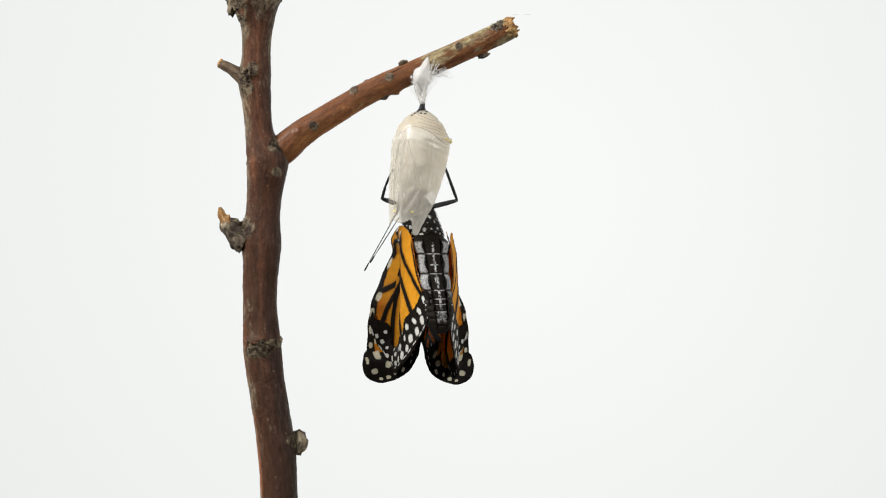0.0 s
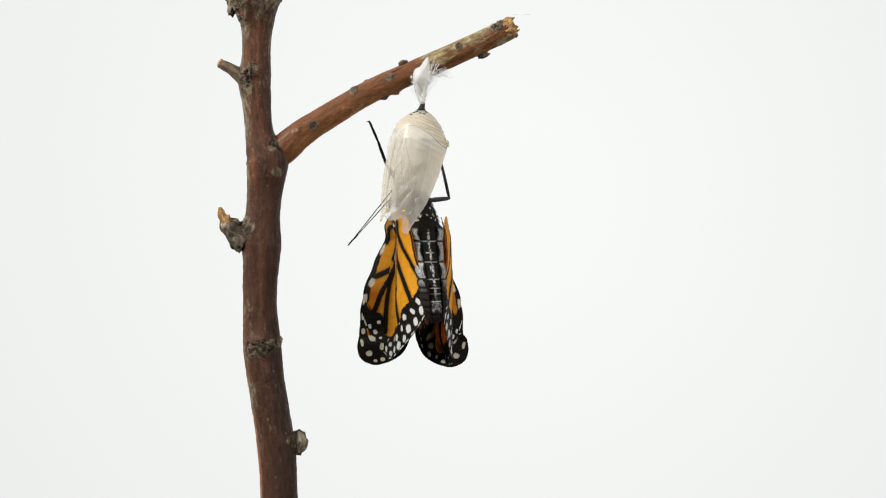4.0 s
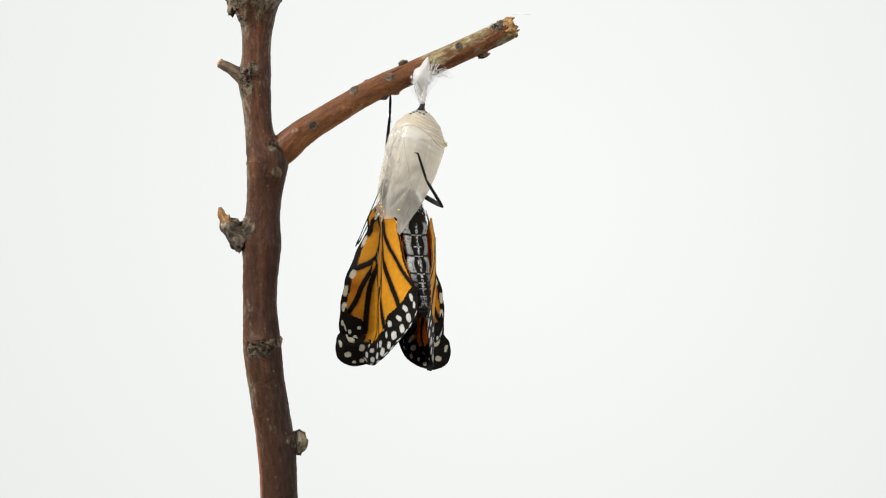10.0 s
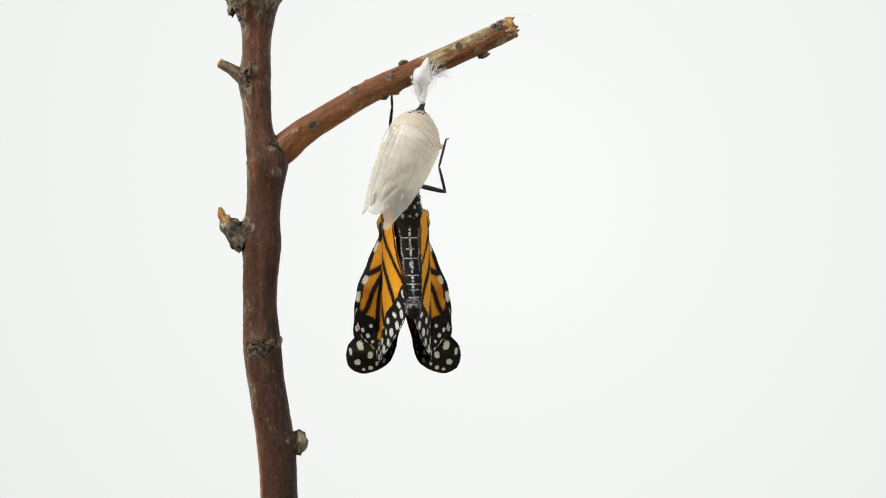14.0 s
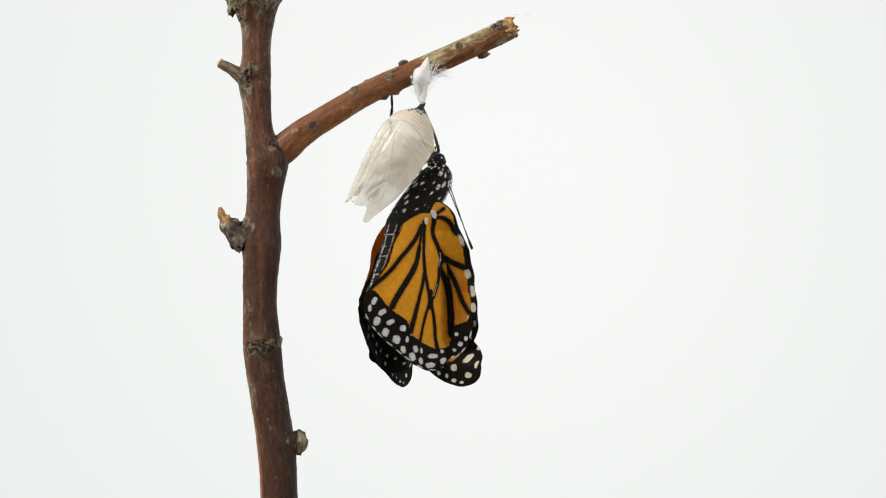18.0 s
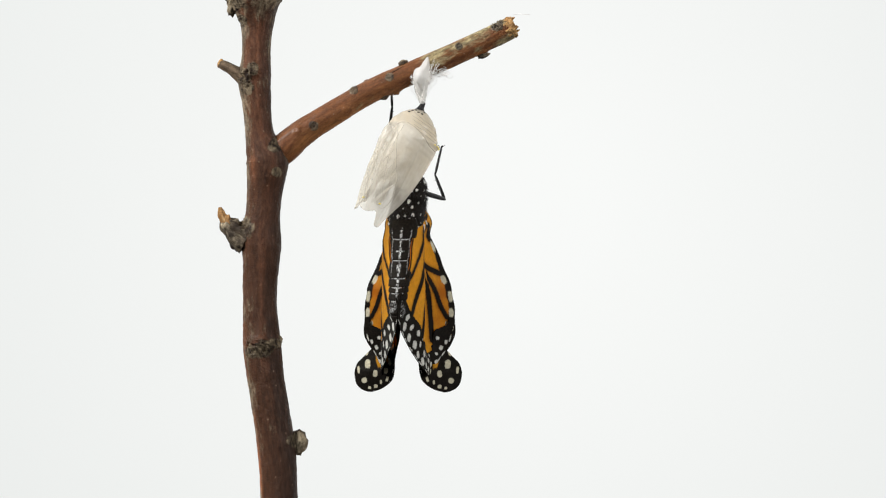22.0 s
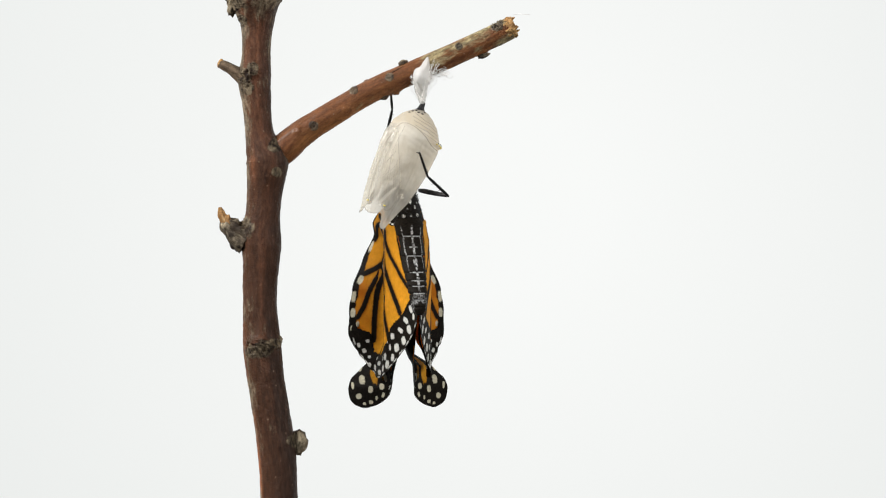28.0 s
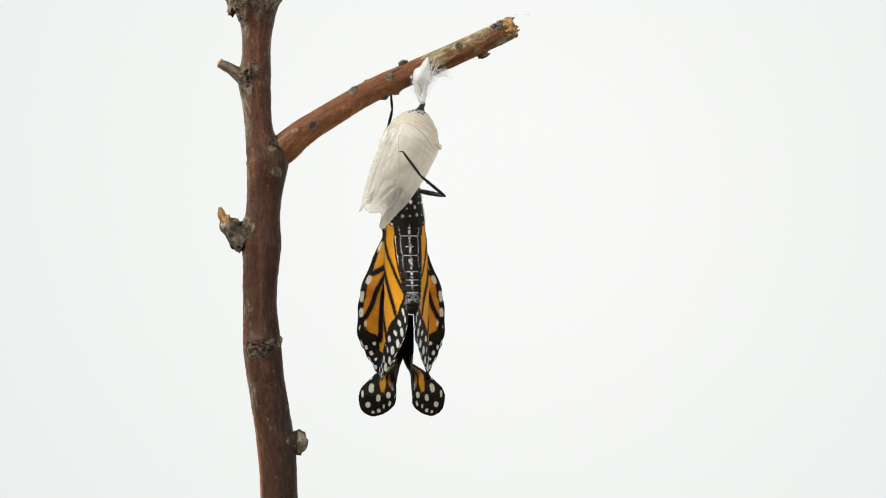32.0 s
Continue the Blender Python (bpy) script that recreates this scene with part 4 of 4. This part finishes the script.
def wing_meshes(s):
    """The four pieces of one side's wings."""
    h, v, r = flat_grid(HIND_ROWS, 290, 190)
    yield "hind", "hindwing", wing_mesh("hindwing", h, v, *hind_paint(h, v, r), s, 0, hang), "orange hindwing with black veins"
    a = np.linspace(0, 1, 42)[:, None]
    top, edge = smooth(BAND_TOP, 360), smooth(BAND_EDGE, 360)
    edge += 0.9 * np.sin(np.arange(360) / 5.0)[:, None]
    top += 1.6 * np.array([(nz(i / 6, 1), nz(i / 6, 2)) for i in range(360)])
    h, v = (top[:, k] + (edge[:, k] - top[:, k]) * a for k in (0, 1))
    yield "band", "hindwing_border", wing_mesh("hindwing_border", h, v, *band_paint(h, v), s, -1.6, hang), "black hindwing border with white spots"
    h, v, r = flat_grid(FORE_BASE_ROWS, 290, 110, 0.8)
    yield "base", "forewing_base", wing_mesh("forewing_base", h, v, *fore_base_paint(h, v, r), s, 4, hang), "orange forewing with a cream-spotted black edge"
    h, v, r = flat_grid(FORE_TIP_ROWS, 230, 170)
    yield "tip", "forewing_tip", wing_mesh("forewing_tip", h, v, *fore_tip_paint(h, v, r), s, 5 + 34 * step(266, 228, v) * step(-22, 6, h), hang_tip), "black forewing tip with cream spots"


def build_butterfly():
    thing = empty("butterfly", pose(*P(744, 425, 80)), "newly emerged orange and black butterfly hanging from its case", "butterfly")
    made = {}
    made["abdomen"] = part("abdomen", lathe("abdomen", ABDOMEN, 240, 120, abdomen_paint), BODY, thing, "black abdomen with broken white stripes")
    for s in (-1, 1):
        made["flank", s] = part("abdomen_flank", flank_mesh(s), BODY, made["abdomen"], "pale grey hairy side plates")
        mod = made["flank", s].modifiers.new("thickness", "SOLIDIFY")
        mod.thickness, mod.offset = 1.2 * U, 0
    chest = part("thorax", lathe("thorax", [(68, 92, 8, 8), (64, 84, 20, 22), (54, 65, 27, 36), (38, 43, 29, 45), (16, 20, 30, 47), (0, 4, 31, 36), (-12, -5, 30, 24), (-20, -12, 14, 10)], 150, 170, thorax_paint),
                 BODY, thing, "black thorax with white dots")
    made["thorax"] = chest
    part("head", lathe("head", [(64, 112, 4, 4), (65, 109, 12, 11), (66, 100, 17, 16), (66, 89, 17, 16), (64, 78, 9, 9)], 40, 40, thorax_paint), BODY, chest)
    for s in (-1, 1):
        bm = bmesh.new()
        bmesh.ops.create_icosphere(bm, subdivisions=3, radius=9.5 * U)
        for v in bm.verts:
            v.co = Vector((v.co.x * 0.7 + s * 13 * U, v.co.y + 66 * U, v.co.z + 100 * U))
        part("eye", bm, EYE_MAT, chest)
        palp = segment("palp", CHITIN, chest, 20, 3.4, 1.2)
        palp.matrix_basis = pose(s * 5 * U, 62 * U, 106 * U, -30, 0, 0)
    rng = random.Random(12)
    bm = bmesh.new()
    for _ in range(4200):
        t, a = rng.random(), rng.uniform(-math.pi, math.pi)
        y, z, rx, ry = smooth([(64, 84, 19, 20), (54, 65, 27, 36), (38, 43, 29, 45), (16, 20, 30, 47), (-2, 3, 31, 37)], 40)[int(t * 39)]
        n = Vector((math.sin(a), -math.cos(a), rng.uniform(-0.9, 0.1)))
        base = Vector((rx * math.sin(a), y - ry * math.cos(a), z))
        side = n.cross(Vector((0, 0, 1))).normalized() * 0.45
        tip = base + n * rng.uniform(2, 6)
        vs = [bm.verts.new(p * U) for p in (base - side, base + side, base + Vector((0, 0, 0.7)), tip)]
        for f in ((0, 1, 3), (1, 2, 3), (2, 0, 3)):
            bm.faces.new([vs[i] for i in f])
    tagged(part("fur", bm, FUR, chest), kind="stuff")
    for s in (-1, 1):
        for key, name, mesh, label in wing_meshes(s):
            made[key, s] = part(name, mesh, WING, thing, label)
        for k in (0, 1):
            made["leg", s, k] = (segment("femur", CHITIN, thing, 71, 4.2, 3.0, 0.8), segment("tibia", CHITIN, thing, 70, 2.6, 2.2, 0.4), segment("tarsus", CHITIN, thing, 56, 2.1, 1.8, 0.4))
            for q in (-1, 1):
                claw = segment("claw", CHITIN, made["leg", s, k][2], 8, 1.5, 0.4)
                claw.matrix_basis = pose(0, 0, 54 * U, 35, 28 * q, 0)
            for q in range(5):
                spine = segment("spine", CHITIN, made["leg", s, k][1], 6, 0.6, 0.2)
                spine.matrix_basis = pose(0, 0, (12 + 11 * q) * U, 40, 60 * (-1) ** q, 0)
        ant = segment("antenna", CHITIN, thing, 176, 1.0, 0.9)
        club = segment("club", CHITIN, ant, 20, 0.9, 1.1, 0.5)
        club.matrix_basis = pose(0, 0, 174 * U)
        made["antenna", s] = ant
    return thing, made


BUTTERFLY, PARTS = build_butterfly()


# ---- what moves ----
def state(rows, t):
    """The row of numbers at t: it rests at each row and eases to the next."""
    if t <= rows[0][0]:
        return np.array(rows[0][1:], dtype=float)
    for a, b in zip(rows[:-1], rows[1:]):
        if t <= b[0]:
            f = (t - a[0]) / (b[0] - a[0])
            f = f * f * (3 - 2 * f)
            return np.array(a[1:], dtype=float) * (1 - f) + np.array(b[1:], dtype=float) * f
    return np.array(rows[-1][1:], dtype=float)


def along(a, b):
    """The pose of a limb piece that starts at a and points at b."""
    q = (b - a).to_track_quat("Z", "Y")
    return Matrix.Translation(a) @ q.to_matrix().to_4x4()


def chain(points, depth, lengths, signs):
    """Joints of a limb from sheet places, with the depths that keep each piece's length."""
    out = [P(*points[0], depth)]
    d = depth
    for (a, b), (c, e), l, s in zip(points[:-1], points[1:], lengths, signs):
        flat = math.hypot(c - a, e - b)
        d += s * math.sqrt(max(0.0, l * l - flat * flat))
        out.append(P(c, e, d))
    return out


def motions():
    # seconds, hinge x, y, turn, lean, hindwing lift, forewing tip lift
    body = [(0, 753, 425, -14, 0, 18, 86), (1, 751, 430, -32, -7, 6, 78), (2, 754, 415, 3, 0, 4, 66), (3, 747, 415, -52, -4, 4, 72), (3.6, 750, 404, -14, 0, 20, 92), (4.6, 734, 394, -18, 1, 22, 96),
            (6, 727, 385, -20, 2, 14, 94), (7, 726, 385, -22, 2, 12, 88), (9, 720, 388, -23, 2, 6, 76), (10, 720, 388, -20, 2, 6, 76), (11, 713, 388, -7, 0, 10, 80)]
    body += [(12, 688, 390, -54, 0, 0, 72), (13, 721, 385, 14, 0, 4, 58), (14, 718, 395, -8, 0, 18, 72), (15, 718, 393, -6, 0, 14, 66), (16.3, 728, 383, 53, 0, 0, 46)]
    body += [(17, 728, 383, 53, 0, 0, 46), (19, 728, 385, 55, 0, 0, 36), (20, 719, 395, 10, 0, 0, 46), (22, 719, 395, 9, 0, 0, 38), (24, 719, 395, 9, 0, 0, 31),
             (25, 718, 395, 11, 0, 0, 23), (26.3, 716, 393, 0, 0, 0, 20), (27.3, 712, 393, -32, 0, 0, 18), (28, 717, 395, -13, 0, 0, 10), (29, 722, 395, -16, 0, 0, 8), (30, 719, 395, -15, 0, 0, 4),
             (31, 720, 395, -7, 0, 0, -2), (32, 719, 395, -6, 0, 0, -6)]
    splay = [(0, -6), (2, -8), (6, -6), (9, -6), (11, -6), (12, 0), (14, 0), (17, 4), (20, 4), (25, 2), (28, -6), (29, -4), (30, -8), (31, -10), (32, -10)]
    # the abdomen's and thorax's tilt, and how far the side plates stand out
    tilt = [(0, -2), (2, 0), (3, 2), (6, 2), (10, 4), (12, 8), (14, 1), (16.3, 8), (19, 10), (20, 6), (25, 6), (27.4, 0), (28, -3), (32, -4)]
    rear = [(0, -10), (1, -18), (2, 0), (3, -14), (3.7, -10), (11, -10), (12, 12), (13, 0), (15, 0), (16.3, 6), (19, 6), (20, 0), (32, 0)]
    plump = [(0, 5), (1, 5), (2, 1), (3, 6), (6, 2), (10, -1), (11, -4), (12, -3), (14, -4), (16, -5), (32, -5)]
    # how far the swollen body keeps the wings apart
    apart_l = [(0, 14), (1, 12), (2, 5), (3, 12), (10, 13), (11, 7), (12, 8), (14, 8), (15, 8), (16.3, 30), (19, 30), (20, 7), (32, 5)]
    apart_r = [(0, 21), (1, 14), (2, 6), (3, 13), (4, 20), (10, 19), (11, 7), (12, 5), (14, 8), (17, 6), (19.2, 6), (20, 0), (25, 0), (28, 8), (30, 7), (31, 2), (32, 2)]
    # how far the border is drawn up over the hindwing
    furl = [(0, 26), (2, 18), (3, 16), (6, 14), (10, 5), (14, 6), (18, 0), (22, 2), (25, 0), (32, -8)]
    tuck = [(0, -8), (1, 0), (3, 0), (4, -8), (10, -6), (11, 0), (32, 0)]
    hitch = [(0, 6), (1, 0), (3, 0), (4, 4), (10, 4), (11, 0), (32, 0)]
    drop_l = [(0, 0), (15, 0), (16.3, -8), (19, -8), (20, 0), (32, 0)]
    drop_r = [(0, -11), (1, 0), (3, 0), (4, -9), (10, -8), (11, 0), (32, 0)]
    # how far each side swings open at its hinge, and how far each tip turns to the front
    swing_l = [(0, -1), (1, 0), (2, -13), (3, 0), (3.7, -4), (10, -5), (11, -8), (12, 0), (13, -6), (14, -3), (15, -3), (16.3, -12), (19, -12), (20, -9), (25, -9), (27.4, -4), (28, -6), (30, -6), (32, -3)]
    swing_r = [(0, -6), (1, 18), (2, -4), (3, 24), (3.7, -8), (10, -11), (11, -8), (12, 8), (13, 0), (14, -10), (16.3, 0), (20, -2), (26.3, -2), (27.3, 16), (28, -7), (30, -7), (31, -4), (32, -3)]
    face_l = [(0, 10), (1, 0), (2, 12), (3, 0), (6, 5), (11, 5), (12, 0), (13, 12), (14, 6), (15, 6), (16.3, -32), (19, -32), (20, 4), (25, 5), (28, -10), (32, -8)]
    face_r = [(0, 22), (1, 0), (2, 2), (3, 0), (3.7, 26), (10, 28), (11, 8), (12, 0), (13, 0), (14, 10), (19, 0), (20, -4), (22, -5), (25, -6), (28, 0), (29, 2), (30, 0), (32, -4)]
    reach = [(0, 1), (7.5, 1), (8, -1), (12, -1), (13, 1), (25, 1), (27.4, -1), (32, -1)]
    case = [(0, 2.5), (1, 9.0), (2, 13.0), (3, 5.5), (3.7, 7), (6, 9), (10, 9.7), (11, 15), (12, 21), (13, 22), (14, 16), (15, 16.5), (16.3, 25), (19, 25.7), (20, 20.5), (25, 20),
            (26.3, 19), (27.4, 17), (28, 17.6), (32, 17.8)]
    near = [(0, 762, 367, 809, 355, 786, 292, 783, 238), (1, 748, 370, 799, 355, 776, 290, 790, 258), (2, 752, 372, 811, 350, 778, 300, 773, 262), (3, 760, 362, 799, 352, 782, 288, 790, 258),
            (6, 750, 336, 784, 349, 778, 290, 794, 256), (7, 752, 336, 787, 348, 780, 285, 797, 258), (7.5, 752, 336, 787, 348, 780, 285, 797, 258), (8, 748, 346, 783, 366, 755, 320, 740, 273), (10, 748, 346, 783, 366, 755, 320, 740, 273),
            (11, 738, 328, 756, 333, 725, 285, 695, 243), (12, 722, 332, 772, 322, 735, 298, 702, 283)]
    near += [(13, 750, 348, 776, 358, 760, 320, 766, 278), (14, 738, 328, 788, 340, 777, 295, 790, 245), (15, 738, 328, 788, 340, 777, 295, 790, 245), (16.3, 725, 305, 777, 268, 768, 235, 748, 190),
             (19, 725, 305, 777, 268, 768, 235, 748, 190), (20, 755, 343, 787, 353, 770, 310, 782, 258), (25, 755, 343, 787, 353, 770, 310, 782, 258)]
    near += [(27.4, 742, 337, 793, 347, 757, 313, 743, 272), (28, 742, 337, 793, 347, 757, 313, 743, 272), (29, 740, 338, 793, 348, 750, 315, 726, 276), (31, 740, 338, 787, 347, 745, 312, 714, 270),
             (32, 740, 338, 787, 347, 745, 312, 714, 270)]
    # foot, ankle, knee, hip of the limb that reaches up to the twig
    far = [(0, 695, 300, 682, 330, 676, 352, 700, 360), (1, 666, 262, 653, 312, 652, 374, 668, 392), (2, 720, 300, 700, 360, 697, 403, 712, 390), (3, 686, 250, 680, 315, 655, 352, 690, 350),
           (3.6, 645, 228, 664, 262, 684, 300, 705, 325), (5, 691, 168, 690, 205, 684, 262, 705, 310), (10, 691, 168, 690, 205, 684, 262, 705, 310), (11, 692, 167, 690, 200, 674, 258, 700, 300), (12, 690, 167, 683, 200, 652, 255, 668, 290),
           (13, 693, 167, 694, 190, 690, 225, 705, 290)]
    far += [(25, 693, 167, 694, 190, 690, 225, 705, 290), (27.4, 692, 167, 694, 195, 685, 235, 705, 290), (32, 692, 167, 694, 195, 685, 235, 705, 290)]
    second = [(0, 748, 345, 770, 325, 786, 300, 784, 265), (1, 735, 350, 760, 330, 765, 290, 760, 250), (2, 745, 342, 802, 306, 785, 258, 772, 212), (3, 735, 350, 755, 330, 762, 290, 757, 250),
              (12, 700, 345, 705, 330, 708, 318, 710, 305), (13, 735, 330, 760, 300, 771, 262, 766, 245), (14, 722, 350, 726, 335, 728, 322, 730, 310), (17, 735, 340, 740, 325, 742, 312, 745, 300),
              (19, 735, 340, 740, 325, 742, 312, 745, 300), (20, 722, 350, 726, 335, 728, 322, 730, 310), (32, 722, 350, 726, 335, 728, 322, 730, 310)]
    hid = [(0, 735, 375, 732, 362, 731, 350, 732, 338), (11, 712, 350, 710, 338, 710, 326, 711, 315), (12, 690, 350, 688, 338, 687, 326, 686, 315), (13, 720, 345, 720, 333, 721, 322, 722, 312),
           (17, 738, 345, 740, 333, 742, 322, 745, 312), (19, 738, 345, 740, 333, 742, 322, 745, 312), (20, 718, 350, 717, 338, 717, 326, 718, 315), (32, 718, 350, 717, 338, 717, 326, 718, 315)]
    # tips of the two feelers
    feel_l = [(0, 642, 485, 60), (1, 548, 437, 60), (2, 690, 440, 140), (3, 557, 480, 60), (3.7, 612, 440, 90), (6, 612, 436, 90), (7, 600, 434, 90), (9, 628, 440, 130), (10, 628, 440, 130), (11, 617, 371, 60),
              (12, 553, 431, 60), (13, 690, 430, 180), (14, 690, 440, 160), (17, 830, 440, 80), (19, 846, 447, 60), (20, 720, 440, 200), (25, 720, 440, 200), (28, 690, 445, 150), (32, 695, 445, 170)]
    feel_r = [(0, 652, 470, 150), (1, 640, 430, 190), (2, 843, 262, 40), (3, 627, 438, 130), (3.7, 620, 430, 130), (6, 622, 436, 130), (9, 632, 436, 150), (10, 632, 436, 150), (11, 792, 350, 60),
              (12, 600, 420, 190), (13, 813, 438, 60), (14, 735, 440, 190), (17, 828, 442, 80), (19, 843, 447, 60), (20, 735, 440, 190), (25, 735, 440, 190), (28, 735, 440, 190), (32, 735, 440, 190)]
    times = [i / 4 for i in range(129)]
    rows = {k: [] for k in ("body", "case")}
    wings = {(k, s): [] for k in ("hind", "band", "base", "tip") for s in (-1, 1)}
    limbs = {(s, k, j): [] for s in (-1, 1) for k in (0, 1) for j in range(3)}
    feelers = {-1: [], 1: []}
    trunk = {k: [] for k in ("abdomen", "thorax", -1, 1)}
    for t in times:
        x, y, turn, lean, hind, tip = state(body, t)
        m = Matrix.Translation(P(x, y, 80)) @ pose(0, 0, 0, 0, lean, 0) @ pose(0, 0, 0, 0, 0, -turn)
        inv = m.inverted()
        rows["body"].append((t, m))
        rows["case"].append((t, Matrix.Translation(P(748, 186)) @ pose(0, 0, 0, 0, state(case, t)[0] - 2.5, 0)))
        up = pose(0, 10 * U, 0, state(rear, t)[0], 0, 0) @ pose(0, -10 * U, 0)
        trunk["abdomen"].append((t, pose(0, -20 * U, 0, state(tilt, t)[0], 0, 0) @ pose(0, 20 * U, 0)))
        trunk["thorax"].append((t, up))
        for s in (-1, 1):
            o = state(plump, t)[0]
            trunk[s].append((t, pose(s * o * U, max(0.0, -0.6 * o) * U, 0)))
            a = s * state(swing_l if s < 0 else swing_r, t)[0]
            f = -s * state(face_l if s < 0 else face_r, t)[0]
            hinge = pose(s * (30 + state(apart_l if s < 0 else apart_r, t)[0]) * U, 0, state(drop_l if s < 0 else drop_r, t)[0] * U, 0, 0, a) @ pose(-s * 30 * U, 0, 0)
            wings["hind", s].append((t, hinge @ pose(0, 0, hind * U)))
            wings["band", s].append((t, hinge @ pose(0, 0, (hind + state(furl, t)[0]) * U)))
            wings["base", s].append((t, hinge))
            w = state(splay, t)[0] + (state(tuck, t)[0] if s > 0 else 0)
            lift = tip + (state(hitch, t)[0] if s > 0 else 0)
            wings["tip", s].append((t, hinge @ pose(s * (60 + w) * U, 57 * U, (lift - 10) * U, 0, 0, f) @ pose(-s * 60 * U, -57 * U, 0)))
        for s, k, table, depth, signs, back in ((1, 0, near, 0, (-1, 1, -1), False), (-1, 0, far, 12, (1, 1, 1), True), (1, 1, second, 70, (1, -1, 1), False), (-1, 1, hid, 80, (1, -1, 1), False)):
            r = state(table, t)
            lengths = (70, 69, 55)
            start = depth
            if (s, k) == (1, 0):
                f = state(reach, t)[0]
                start, signs = 30 + 10 * f, (f, f, f)
            pts = chain([(r[i], r[i + 1]) for i in (0, 2, 4, 6)], start, lengths[::-1] if back else lengths, signs)
            if back:
                pts = pts[::-1]
            for j in range(3):
                limbs[s, k, j].append((t, inv @ along(pts[j], pts[j + 1])))
        for s, table in ((-1, feel_l), (1, feel_r)):
            fx, fy, fd = state(table, t)
            base = m @ up @ Vector((s * 7 * U, 68 * U, 108 * U))
            bx, bd = base.x / U + 784, base.y / U
            by = 441 - (base.z - AXIS) / U
            reach_d = math.sqrt(max(0.0, 196 ** 2 - (fx - bx) ** 2 - (fy - by) ** 2))
            feelers[s].append((t, inv @ along(base, P(fx, fy, bd + reach_d * (1 if fd > 50 else -1)))))
    walk(BUTTERFLY, rows["body"])
    walk(CASE, rows["case"])
    walk(PARTS["abdomen"], trunk["abdomen"])
    walk(PARTS["thorax"], trunk["thorax"])
    for s in (-1, 1):
        walk(PARTS["flank", s], trunk[s])
    for key, r in wings.items():
        walk(PARTS[key], r)
    for (s, k, j), r in limbs.items():
        walk(PARTS["leg", s, k][j], r)
    for s, r in feelers.items():
        walk(PARTS["antenna", s], r)


motions()
